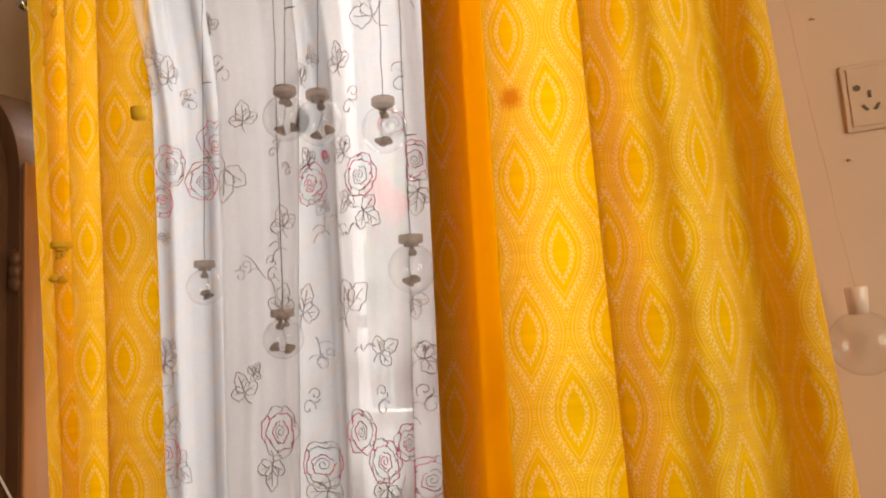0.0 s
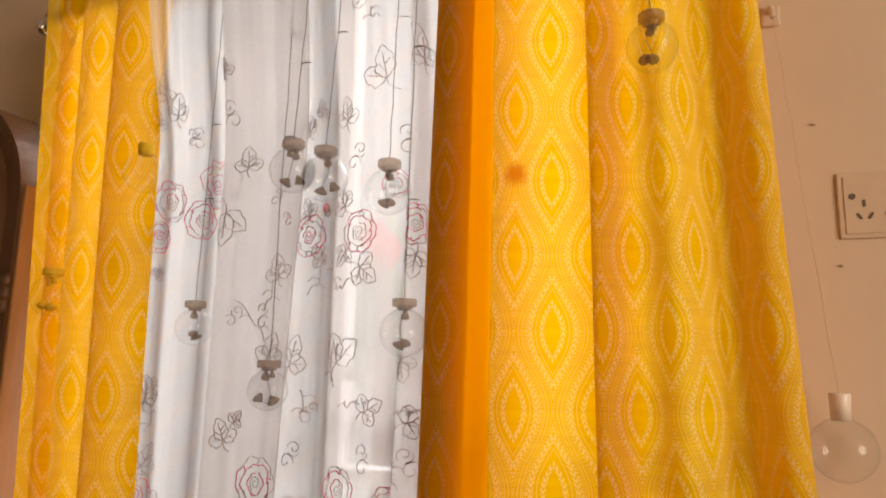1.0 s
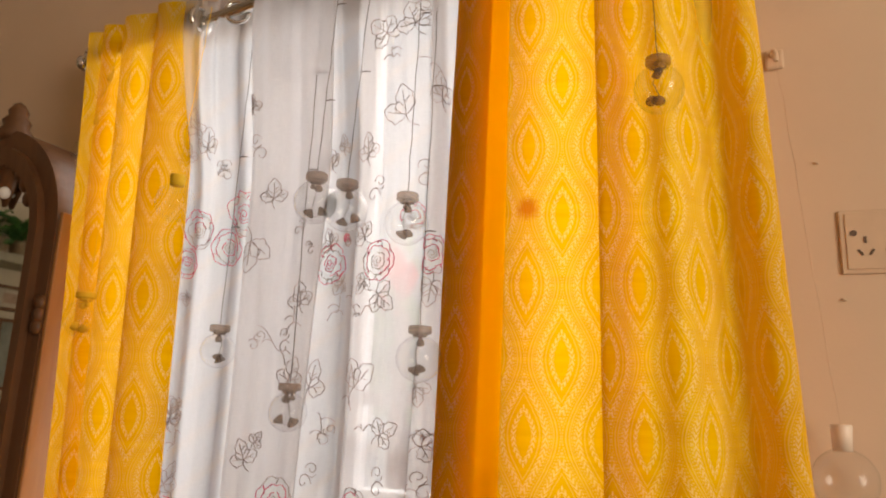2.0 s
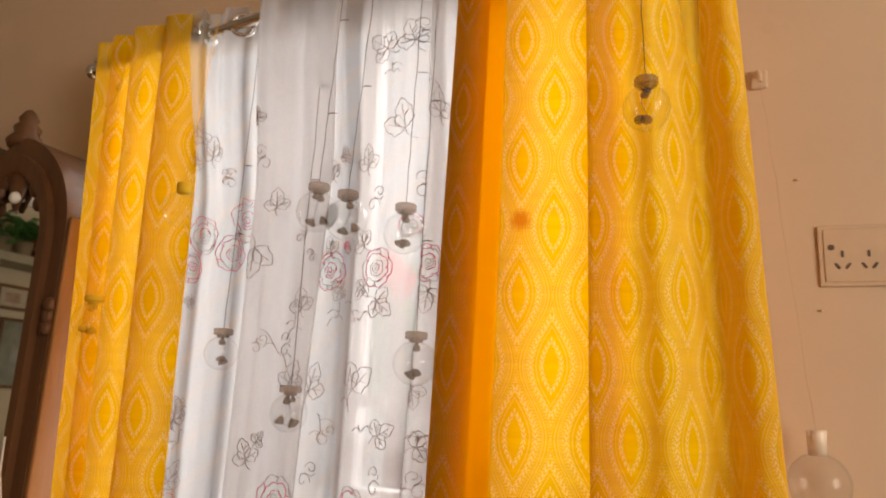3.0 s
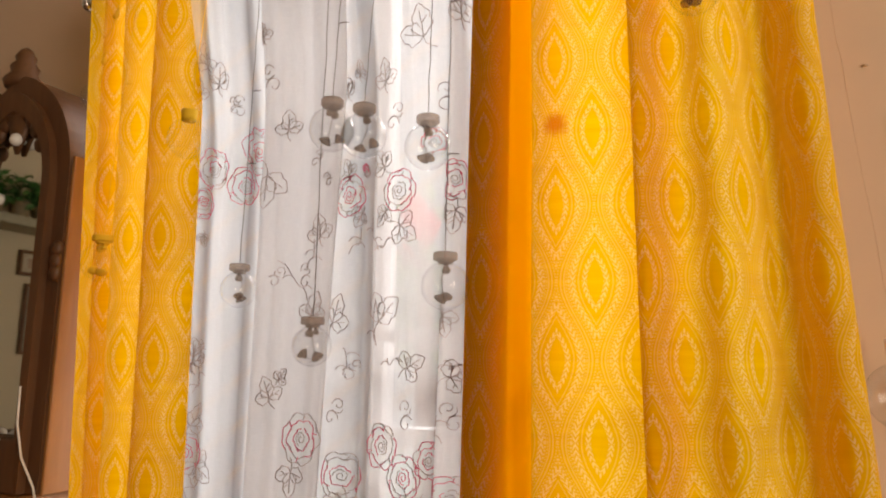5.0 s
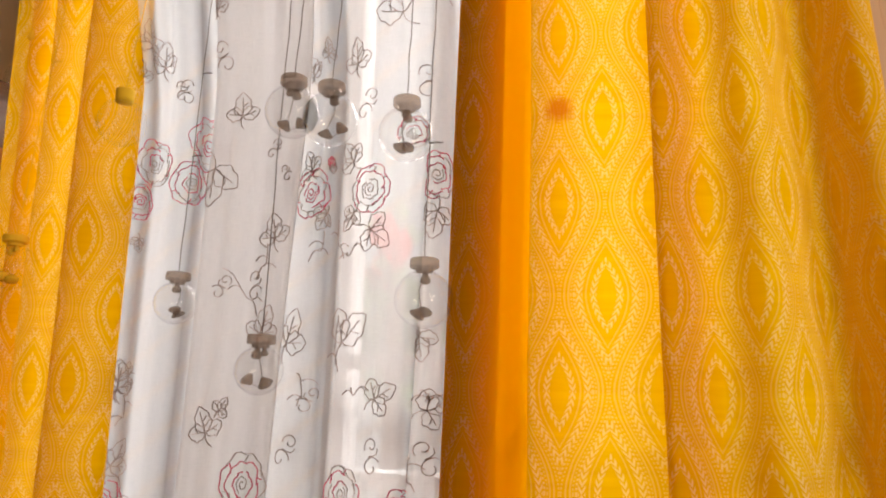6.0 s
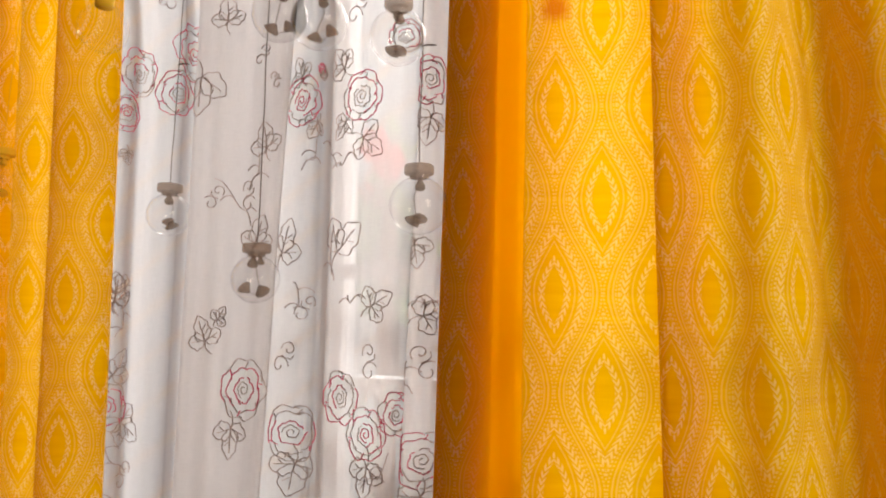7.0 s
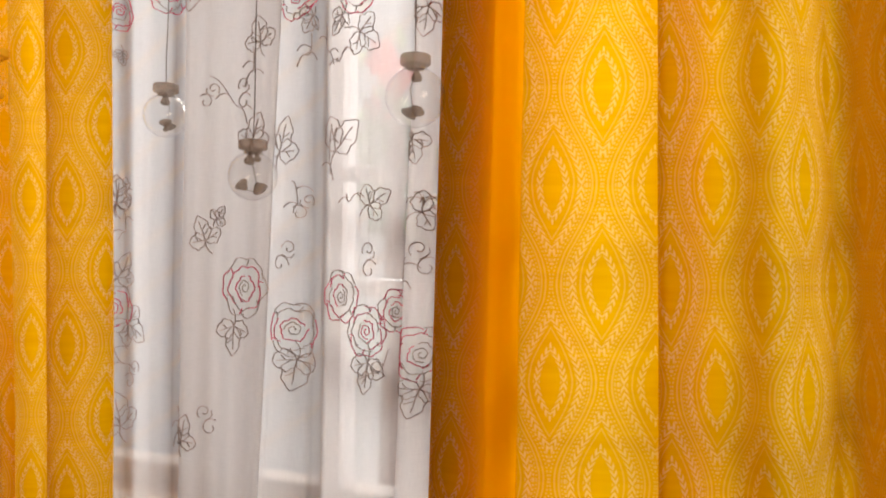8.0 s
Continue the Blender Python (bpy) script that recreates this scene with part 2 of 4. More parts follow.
class Cloth:
    """A hanging cloth: a folded profile seen from above, let down from top to bottom."""

    def __init__(self, ctrl, top, bottom, lean, sway=0.003, seed=0.0, pleat=0.0, reach=0.0):
        self.line, self.s = spline(ctrl)
        self.top, self.bottom, self.sway, self.seed, self.pleat = top, bottom, sway, seed, pleat
        self.reach = reach  # how far the cloth comes forward to the rod at its top
        self.lean_x, self.lean_v = [p for p, _ in lean], [q for _, q in lean]  # sideways lean for each metre of height
        d = np.gradient(self.line, axis=0)
        d /= np.linalg.norm(d, axis=1)[:, None]
        self.normal = np.c_[d[:, 1], -d[:, 0]]

    def at(self, s, z, out=0.0):
        x, y = np.interp(s, self.s, self.line[:, 0]), np.interp(s, self.s, self.line[:, 1])
        nx, ny = np.interp(s, self.s, self.normal[:, 0]), np.interp(s, self.s, self.normal[:, 1])
        shift = np.interp(x, self.lean_x, self.lean_v) * (z - 1.4)
        rise = min(max((z - 1.58) / 0.28, 0.0), 1.0)
        wob = noise.noise(Vector((s * 9 + self.seed, z * 2.2, 3.1))) * self.sway
        wob2 = noise.noise(Vector((s * 14 + self.seed, z * 3.4, 7.7))) * self.sway
        crease = noise.noise(Vector((s * 30 + self.seed, z * 16, 1.7))) * self.sway * 0.12
        if self.pleat:
            crease += self.pleat * (1 + 2.5 * rise) * noise.noise(Vector((s * 60 + self.seed, z * 1.1, 5.5)))
        return Vector((x + nx * out + shift + wob, y + ny * out + wob2 + crease - 0.004 * (1.4 - z) - self.reach * rise * rise * (3 - 2 * rise), z))

    def s_of(self, x, front=True, y=None):
        """The length along the cloth at which it passes x: the frontmost pass, or the one nearest to y."""
        g = self.line[:, 0] - x
        hits = [i for i in range(len(g) - 1) if g[i] * g[i + 1] <= 0]
        if y is not None:
            i = min(hits, key=lambda i: abs(self.line[i, 1] - y))
        else:
            i = min(hits, key=lambda i: self.line[i, 1])
        return float(self.s[i])

    def mesh(self, name, material, parent, label, rows=60, u_shift=0.0, v_mid=0.0):
        bm = bmesh.new()
        uv = bm.loops.layers.uv.new("cloth")
        tops = self.top + ROD_TILT * (np.interp(self.s, self.s, self.line[:, 0]) + 0.48)
        zs = [[top + (self.bottom - top) * i / (rows - 1) for top in tops] for i in range(rows)]
        grid = [[bm.verts.new(self.at(s, z)) for s, z in zip(self.s, row)] for row in zs]
        for i in range(rows - 1):
            for j in range(len(self.s) - 1):
                f = bm.faces.new((grid[i][j], grid[i + 1][j], grid[i + 1][j + 1], grid[i][j + 1]))
                f.smooth = True
                for loop, (a, b) in zip(f.loops, ((i, j), (i + 1, j), (i + 1, j + 1), (i, j + 1))):
                    loop[uv].uv = (self.s[b] + u_shift, zs[a][b] - v_mid)
        return part(name, bm, material, parent, label, smooth=True)


# ---- materials in use ----
OLIVE = wall_paint("pale_olive_wall_paint", (0.60, 0.55, 0.40))
PAINT = wall_paint("peach_wall_paint", (0.72, 0.54, 0.375))
CEIL = wall_paint("ceiling_paint", (0.72, 0.66, 0.58))
WHITE = plain("white_window_paint", (0.80, 0.80, 0.79), 0.4)
PLASTIC = plain("ivory_plastic", (0.68, 0.505, 0.348), 0.5, vary=0.04, bump=0.03, Specular_IOR_Level=0.2)
DARK = plain("dark_slot", (0.14, 0.09, 0.06), 0.6)
DARKWOOD = wood("dark_carved_wood", (0.075, 0.032, 0.012), (0.17, 0.075, 0.027), 0.5)
ORANGEWOOD = wood("orange_varnished_wood", (0.26, 0.105, 0.026), (0.42, 0.19, 0.055), 0.5)
CABINET = wood("brown_cabinet_wood", (0.10, 0.068, 0.032), (0.16, 0.11, 0.055), 0.5)
FLOOR = wood("floor_boards", (0.16, 0.09, 0.05), (0.26, 0.16, 0.09), 0.4, along=(0.12, 1, 1))
FRAMEPAINT = plain("beige_frame_paint", (0.42, 0.36, 0.31), 0.5)
GREYPAINT = plain("pale_grey_frame_paint", (0.60, 0.58, 0.58), 0.5)
STEEL = plain("chrome", (0.75, 0.74, 0.72), 0.18, 1.0, vary=0.03, bump=0.02)
m = Mat("smoky_plastic")
haze = m.node("ShaderNodeBsdfTransparent")
haze.inputs[0].default_value = (0.90, 0.83, 0.77, 1)
CORK = m.done(m.shader_mix(0.64, m.principled(m.mix(m.ramp(m.noise(220), 0.3, 0.7), (0.24, 0.18, 0.15), (0.35, 0.27, 0.225)), 0.45), haze.outputs[0]))
WIRE = plain("brown_wire", (0.10, 0.065, 0.05), 0.5)
FILM = thin_clear("thin_clear_plastic", 0.02)
RIM = thin_clear("clear_ball_plastic", 0.06)
SHELL = thin_clear("clear_globe_plastic", 0.06)
AMBER = plain("amber_plastic", (0.82, 0.50, 0.03), 0.7, vary=0.1, Specular_IOR_Level=0.1)
BULB = plain("milky_bulb", (0.85, 0.82, 0.76), 0.25, vary=0.03, bump=0.0)
CABLE = plain("white_cable", (0.8, 0.77, 0.7), 0.4)
THREAD = plain("taupe_thread", (0.30, 0.232, 0.215), 0.7, vary=0.3, scale=200)
REDTHREAD = plain("crimson_thread", (0.50, 0.03, 0.09), 0.7, vary=0.3, scale=200)
LEAF = plain("garden_leaf", (0.14, 0.26, 0.06), 0.5, vary=0.45, scale=8, Transmission_Weight=0.3)
PETAL = plain("red_petal", (0.65, 0.05, 0.04), 0.5, vary=0.2, scale=10)

# ---- the room ----
X0, X1, Y0, TOP = -2.3, 2.2, -3.0, 2.6
THICK = 0.08
WX0, WX1, WZ0, WZ1 = -0.74, 0.252, 0.915, 1.965  # the window's opening


def wall(name, label, boxes, material=PAINT):
    bm = bmesh.new()
    for b in boxes:
        other = box_bm(*b)
        me = bpy.data.meshes.new("scratch")
        other.to_mesh(me)
        other.free()
        bm.from_mesh(me)
        bpy.data.meshes.remove(me)
    return tagged(part(name, bm, material), label, "wall", kind="structure")


wall("wall_north", "peach painted plaster wall round the curtained window", [
    (X0 - 0.2, WX0, 0, THICK, 0, TOP), (WX1, X1 + 0.2, 0, THICK, 0, TOP), (WX0, WX1, 0, THICK, 0, WZ0), (WX0, WX1, 0, THICK, WZ1, TOP)])
wall("wall_west", "pale olive painted plaster wall with shelf and pictures", [(X0 - 0.2, X0, Y0, 0, 0, TOP)], OLIVE)
RY0, RY1, RZ0, RZ1 = -2.15, -0.85, 0.85, 2.25  # the second window's opening
wall("wall_east", "peach painted plaster wall with a second window", [
    (X1, X1 + 0.2, Y0, RY0, 0, TOP), (X1, X1 + 0.2, RY1, 0, 0, TOP), (X1, X1 + 0.2, RY0, RY1, 0, RZ0), (X1, X1 + 0.2, RY0, RY1, RZ1, TOP)])
wall("wall_south", "plain peach painted plaster wall", [(X0 - 0.2, X1 + 0.2, Y0 - 0.2, Y0, 0, TOP)])
tagged(part("floor", box_bm(X0 - 0.2, X1 + 0.2, Y0 - 0.2, THICK, -0.15, 0), FLOOR), "brown wooden floor of the room", "floor", kind="structure")
tagged(part("ceiling", box_bm(X0 - 0.2, X1 + 0.2, Y0 - 0.2, THICK, TOP, TOP + 0.15), CEIL), "pale painted plain ceiling", "ceiling", kind="structure")

# ---- the window, its grille and the garden ----
win = empty("window_1", (0, 0.1, WZ0), "beige painted casement window with clear panes", "window", kind="structure")


def under(ob, parent):
    ob.matrix_parent_inverse = Matrix.Translation(parent.location).inverted()
    return ob


FR = 0.03
for a in ((WX0, WX0 + FR, WZ0, WZ1), (WX1 - FR, WX1, WZ0, WZ1), (WX0 + FR, WX1 - FR, WZ0, WZ0 + FR), (WX0 + FR, WX1 - FR, WZ1 - FR, WZ1)):
    under(part("window_frame", box_bm(a[0], a[1], 0.035, 0.075, a[2], a[3], 0.004), FRAMEPAINT, win), win)
under(part("mullion", box_bm(-0.29, -0.262, 0.035, 0.075, WZ0 + FR, WZ1 - FR, 0.004), GREYPAINT, win), win)
under(part("transom", box_bm(-0.262, WX1 - FR, 0.035, 0.075, 1.172, 1.192, 0.003), WHITE, win), win)
under(part("transom", box_bm(-0.262, WX1 - FR, 0.036, 0.051, 1.306, 1.324, 0.003), GREYPAINT, win), win)
under(part("window_sill", box_bm(WX0 - 0.02, WX1 + 0.02, -0.02, 0.034, WZ0 - 0.02, WZ0, 0.004), FRAMEPAINT, win), win)
win2 = empty("window_2", (X1 + 0.15, -1.5, RZ0), "beige painted window in the side wall", "window", kind="structure")
for a in ((RY0, RY0 + 0.05, RZ0, RZ1), (RY1 - 0.05, RY1, RZ0, RZ1), (RY0 + 0.05, RY1 - 0.05, RZ0, RZ0 + 0.05), (RY0 + 0.05, RY1 - 0.05, RZ1 - 0.05, RZ1), (-1.525, -1.475, RZ0 + 0.05, RZ1 - 0.05)):
    under(part("window_frame", box_bm(X1 + 0.13, X1 + 0.18, a[0], a[1], a[2], a[3], 0.004), FRAMEPAINT, win2), win2)
pane_glass = thin_clear("window_glass", 0.1)
for a in ((WX0 + FR, -0.29, WZ0 + FR, WZ1 - FR), (-0.262, WX1 - FR, 1.192, WZ1 - FR), (-0.262, WX1 - FR, WZ0 + FR, 1.172)):
    ob = under(part("pane", box_bm(a[0], a[1], 0.052, 0.056, a[2], a[3]), pane_glass, win), win)
    ob.visible_shadow = False


# ---- garden outside ----
ground_out = tagged(part("ground", box_bm(-60, 60, -60, 80, -0.6, -0.4), plain("garden_soil", (0.50, 0.49, 0.44), 0.9, scale=3)), "pale dry garden ground outside the window", "ground", kind="structure")


def bush(name, centre, size, count, label, seed, flowers=0):
    rnd = random.Random(seed)
    root = empty(name, (centre[0], centre[1], -0.4), label, "bush")
    stem = tube([(centre[0], centre[1], -0.4), (centre[0] + 0.03, centre[1], centre[2] - size[2] * 0.6), (centre[0], centre[1], centre[2])], [0.03, 0.02, 0.008], 8)
    for _ in range(14):
        e = [centre[i] + rnd.uniform(-0.8, 0.8) * size[i] for i in range(3)]
        tube([(centre[0], centre[1], centre[2] - size[2] * 0.5), e], [0.008, 0.003], 5, stem)
    under(part("stem", stem, DARKWOOD, root), root)
    bm = bmesh.new()
    for _ in range(count):
        d = Vector((rnd.gauss(0, 1), rnd.gauss(0, 1), rnd.gauss(0, 1))).normalized() * rnd.random() ** 0.4
        p = Vector((centre[0] + d.x * size[0], centre[1] + d.y * size[1], centre[2] + d.z * size[2]))
        m = Matrix.Translation(p) @ Euler((rnd.uniform(0, 6), rnd.uniform(0, 6), rnd.uniform(0, 6))).to_matrix().to_4x4()
        l = rnd.uniform(0.05, 0.09)
        v = [bm.verts.new(m @ Vector(c)) for c in ((0, 0, 0), (l * 0.3, l * 0.4, 0.006), (0, l, 0), (-l * 0.3, l * 0.4, 0.006))]
        bm.faces.new(v)
    tagged(under(part("foliage", bm, LEAF, root), root), kind="stuff")
    for _ in range(flowers):
        d = Vector((rnd.uniform(-1, 1), rnd.uniform(-1, 0), rnd.uniform(-1, 1)))
        c = Vector((centre[0] + d.x * size[0] * 0.6, centre[1] + d.y * size[1], centre[2] + d.z * size[2] * 0.6))
        bm = bmesh.new()
        for k in range(6):
            a = k * math.pi / 3
            w = Vector((math.cos(a), 0, math.sin(a))) * 0.045
            s = Vector((-math.sin(a), 0, math.cos(a))) * 0.024
            v = [bm.verts.new(c + o) for o in (Vector((0, 0, 0)), w * 0.6 + s, w + Vector((0, -0.015, 0)), w * 0.6 - s)]
            bm.faces.new(v)
        under(part("flower", bm, PETAL, root, "bright red flower"), root)
    return root


bush("flowering_bush", (-0.57, 0.8, 1.60), (0.07, 0.06, 0.13), 26, "green garden bush with red flowers outside the window", 4, 4)
bush("garden_bush", (-0.578, 0.85, 1.416), (0.11, 0.07, 0.17), 150, "green leafy garden bush outside the window", 5)

# ---- neighbouring house ----
house = empty("neighbour_house", (-3, 3.4, -0.4), "pale painted house wall across the garden", "house")
under(part("house_wall", box_bm(-9, 0.9, 3.4, 3.7, -0.4, 4.6), plain("pale_house_paint", (0.72, 0.73, 0.70), 0.7, vary=0.15, scale=2), house), house)
under(part("eave", box_bm(-9, 1.1, 3.2, 3.75, 4.6, 4.7, 0.01), WHITE, house), house)

# ---- pale slatted screen in the garden ----
screen = empty("garden_screen", (-0.7, 0.95, -0.4), "pale slatted garden screen outside the window", "screen")
for px in (-1.75, 0.15):
    under(part("post", box_bm(px, px + 0.05, 0.97, 1.02, -0.4, 2.35, 0.004), WHITE, screen), screen)
for k in range(14):
    z = 0.75 + k * 0.14
    a, b = Vector((-1.72, 0.955, z - 0.55)), Vector((0.18, 0.955, z + 0.75))
    d, n = (b - a).normalized(), Vector((-(b - a).z, 0, (b - a).x)).normalized() * 0.007
    bm = bmesh.new()
    front = [bm.verts.new(p) for p in (a - n, b - n, b + n, a + n)]
    rear = [bm.verts.new(p + Vector((0, 0.012, 0))) for p in (a - n, b - n, b + n, a + n)]
    bm.faces.new(front)
    bm.faces.new(rear[::-1])
    for q in range(4):
        bm.faces.new((front[q], rear[q], rear[(q + 1) % 4], front[(q + 1) % 4]))
    under(part("slat", bm, FRAMEPAINT, screen), screen)

# ---- curtain rod ----
ROD_Y = -0.088


def rod_z(x):
    return 1.880 + ROD_TILT * (x + 0.48)


rod = empty("curtain_rod", (-0.15, ROD_Y, rod_z(-0.15)), "chrome curtain rod above the window", "curtain rod")
under(part("pole", tube([(-0.735, ROD_Y, rod_z(-0.735)), (0.36, ROD_Y, rod_z(0.36))], 0.0085, 14), STEEL, rod), rod)
for bx in (-0.722, 0.335):
    bz = rod_z(bx) - 0.012
    under(part("rod_bracket", tube([(bx, 0.0, bz), (bx, -0.04, bz), (bx, ROD_Y, bz)], [0.016, 0.006, 0.009], 10), STEEL, rod), rod)
for bx, sg in ((-0.735, -1), (0.36, 1)):
    bm = lathe([(0.0085, 0), (0.012, 0.003), (0.013, 0.009), (0.009, 0.015), (0, 0.017)], 16)
    bmesh.ops.transform(bm, verts=bm.verts[:], matrix=pose(bx, ROD_Y, rod_z(bx), 0, 90 * sg, 0))
    under(part("finial", bm, STEEL, rod, smooth=True), rod)


def eyelets(cloth, parent, top):
    """Chrome rings pressed into the cloth where it crosses the rod."""
    g = cloth.line[:, 1] - cloth.reach - ROD_Y
    last = -1.0
    for i in range(1, len(g) - 1):
        if g[i] * g[i + 1] <= 0 and cloth.s[i] - last > 0.03:
            last = cloth.s[i]
            c = cloth.at(cloth.s[i], rod_z(cloth.line[i, 0]))
            n = Vector((cloth.normal[i, 0], cloth.normal[i, 1], 0)).normalized()
            side = Vector((0, 0, 1)).cross(n)
            pts = [c + 0.0175 * (math.cos(a) * side + math.sin(a) * Vector((0, 0, 1))) for a in np.linspace(0, 2 * math.pi, 25)]
            ob = part("eyelet", tube(pts, 0.0038, 8), STEEL, parent, "chrome eyelet ring", smooth=True)
            under(ob, parent)


# ---- curtains ----
RIGHT = [
    (-0.045, -0.098), (-0.06, -0.098), (-0.076, -0.092), (-0.086, -0.094), (-0.084, -0.106), (-0.07, -0.115), (-0.05, -0.119), (-0.038, -0.115), (-0.031, -0.1),
    (-0.026, -0.084), (-0.02, -0.066), (-0.004, -0.056), (0.008, -0.062), (0.008, -0.078), (0.0, -0.099), (-0.0065, -0.112), (-0.003, -0.1205), (0.01, -0.118),
    (0.03, -0.113), (0.06, -0.107), (0.088, -0.103), (0.106, -0.099), (0.118, -0.092), (0.126, -0.0758), (0.124, -0.065), (0.116, -0.0704), (0.109, -0.098),
    (0.1035, -0.11), (0.1045, -0.118), (0.112, -0.1205), (0.124, -0.112), (0.138, -0.099), (0.152, -0.094), (0.164, -0.101), (0.175, -0.114), (0.185, -0.119),
    (0.195, -0.114), (0.204, -0.101), (0.212, -0.089), (0.222, -0.073), (0.233, -0.056), (0.244, -0.062), (0.254, -0.092), (0.27, -0.112), (0.286, -0.108),
    (0.292, -0.094), (0.288, -0.08),
]
LEFT = [
    (-0.66, -0.06), (-0.678, -0.076), (-0.686, -0.098), (-0.68, -0.11), (-0.664, -0.103), (-0.646, -0.094), (-0.634, -0.084), (-0.634, -0.094), (-0.648, -0.104),
    (-0.6515, -0.112), (-0.643, -0.116), (-0.63, -0.108), (-0.616, -0.096), (-0.604, -0.082), (-0.6, -0.075), (-0.602, -0.088), (-0.611, -0.102), (-0.6155, -0.113),
    (-0.607, -0.119), (-0.588, -0.113), (-0.568, -0.104), (-0.552, -0.094), (-0.544, -0.072), (-0.538, -0.068), (-0.538, -0.094), (-0.548, -0.104), (-0.556, -0.112),
    (-0.5535, -0.119), (-0.542, -0.119), (-0.528, -0.113), (-0.512, -0.103), (-0.503, -0.09), (-0.499, -0.08), (-0.505, -0.072),
]
SHEER = [
    (-0.6, -0.035), (-0.568, -0.045), (-0.532, -0.062), (-0.516, -0.068), (-0.498, -0.072), (-0.492, -0.066), (-0.495, -0.056), (-0.494, -0.05), (-0.483, -0.051),
    (-0.462, -0.056), (-0.444, -0.054), (-0.437, -0.048), (-0.44, -0.038), (-0.44, -0.028), (-0.434, -0.023), (-0.411, -0.02), (-0.357, -0.02), (-0.326, -0.028),
    (-0.317, -0.04), (-0.335, -0.05), (-0.364, -0.058), (-0.371, -0.072), (-0.379, -0.086), (-0.379, -0.096), (-0.37, -0.104), (-0.352, -0.105), (-0.323, -0.101),
    (-0.289, -0.102), (-0.266, -0.104), (-0.261, -0.099), (-0.27, -0.09), (-0.288, -0.082), (-0.303, -0.074), (-0.304, -0.067), (-0.287, -0.07), (-0.258, -0.08),
    (-0.243, -0.084), (-0.235, -0.08), (-0.236, -0.068), (-0.236, -0.054), (-0.235, -0.046), (-0.224, -0.05), (-0.199, -0.06), (-0.169, -0.068), (-0.146, -0.07),
    (-0.133, -0.064), (-0.129, -0.056), (-0.115, -0.046),
]
SHEER += [
    (-0.108, -0.052), (-0.113, -0.062), (-0.118, -0.068), (-0.121, -0.076), (-0.122, -0.084), (-0.118, -0.091), (-0.11, -0.091), (-0.102, -0.084), (-0.096, -0.072),
    (-0.075, -0.058), (-0.05, -0.042), (0.0, -0.034), (0.05, -0.046), (0.1, -0.034), (0.15, -0.046), (0.19, -0.034), (0.235, -0.03),
]
SHEER_LEAN = [(-0.5, -0.02), (-0.41, 0.0), (-0.36, 0.0), (-0.3, 0.01), (-0.262, 0.045), (-0.235, 0.0), (-0.15, 0.01), (-0.125, 0.04), (-0.09, 0.0)]
RIGHT_LEAN = [(-0.09, 0.02), (0.1, -0.008), (0.2, -0.03), (0.29, -0.05)]
LEFT_LEAN = [(-0.69, -0.075), (-0.64, -0.065), (-0.6, -0.035), (-0.48, -0.02)]
right_cloth = Cloth(RIGHT, 1.912, 0.45, RIGHT_LEAN, 0.003, 2.0)
left_cloth = Cloth(LEFT, 1.912, 0.45, LEFT_LEAN, 0.003, 9.0)
sheer = Cloth(SHEER, 1.913, 0.5, SHEER_LEAN, 0.0025, 5.0, 0.003, 0.036)
U_RIGHT = -right_cloth.s_of(0.022)
U_LEFT = 20 * COL - left_cloth.s_of(-0.527)
SPOT_U = right_cloth.s_of(0.024) + U_RIGHT
# where the painted backlight glow lies along the first fold
GLOW_U, GLOW_HALF = right_cloth.s_of(-0.045) + U_RIGHT + 0.0798, 0.0798
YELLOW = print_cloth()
VOILE = sheer_cloth()
BLOCKOUT_HEM = plain("opaque_yellow_cotton", (0.72, 0.38, 0.004), 0.95, vary=0.08, scale=300, Specular_IOR_Level=0.02)

rc = empty("patterned_curtain", (0.1, ROD_Y, 1.9), "yellow cotton eyelet curtain with an ogee leaf print, rust spot", "curtain", "pair of yellow curtains")
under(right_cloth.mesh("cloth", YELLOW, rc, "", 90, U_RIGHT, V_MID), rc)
# opaque hem layer added unseen behind the first fold, keeping window light off it
blockout_hem = Cloth([(-0.081, -0.09), (-0.077, -0.1), (-0.062, -0.111), (-0.05, -0.11), (-0.036, -0.106)], 1.905, 0.46, [(-0.09, 0.0147)], 0.001, 2.0)
under(blockout_hem.mesh("blockout_hem", BLOCKOUT_HEM, rc, "opaque yellow hem layer added to block back light", 40), rc)
eyelets(right_cloth, rc, 1.905)
lc = empty("patterned_curtain", (-0.58, ROD_Y, 1.9), "yellow cotton eyelet curtain with an ogee leaf print, bunched", "curtain", "pair of yellow curtains")
under(left_cloth.mesh("cloth", YELLOW, lc, "", 90, U_LEFT, V_MID), lc)
eyelets(left_cloth, lc, 1.905)
sc = empty("sheer_curtain", (-0.3, ROD_Y, 1.9), "white sheer voile curtain embroidered with roses and leaves", "curtain")
under(sheer.mesh("cloth", VOILE, sc, "", 90), sc)
eyelets(sheer, sc, 1.9)


# ---- embroidery on the sheer curtain ----
def stitch(strokes, s0, z0, size, turn, material, name, label, parent=None):
    """Threads sewn along strokes (in units of size) on the voile, round the place s0, z0."""
    bm = bmesh.new()
    c, sn = math.cos(radians(turn)), math.sin(radians(turn))
    for st in strokes:
        pts = []
        for a, b in st:
            du, dz = (a * c - b * sn) * size, (a * sn + b * c) * size
            s = min(max(s0 + du, 0.004), sheer.s[-1] - 0.004)
            pts.append(sheer.at(s, z0 + dz, 0.0009))
        tube(pts, 0.00062, 4, bm)
    if parent is not None:
        return part(name, bm, material, parent)
    return under(part(name, bm, material, sc, label), sc)


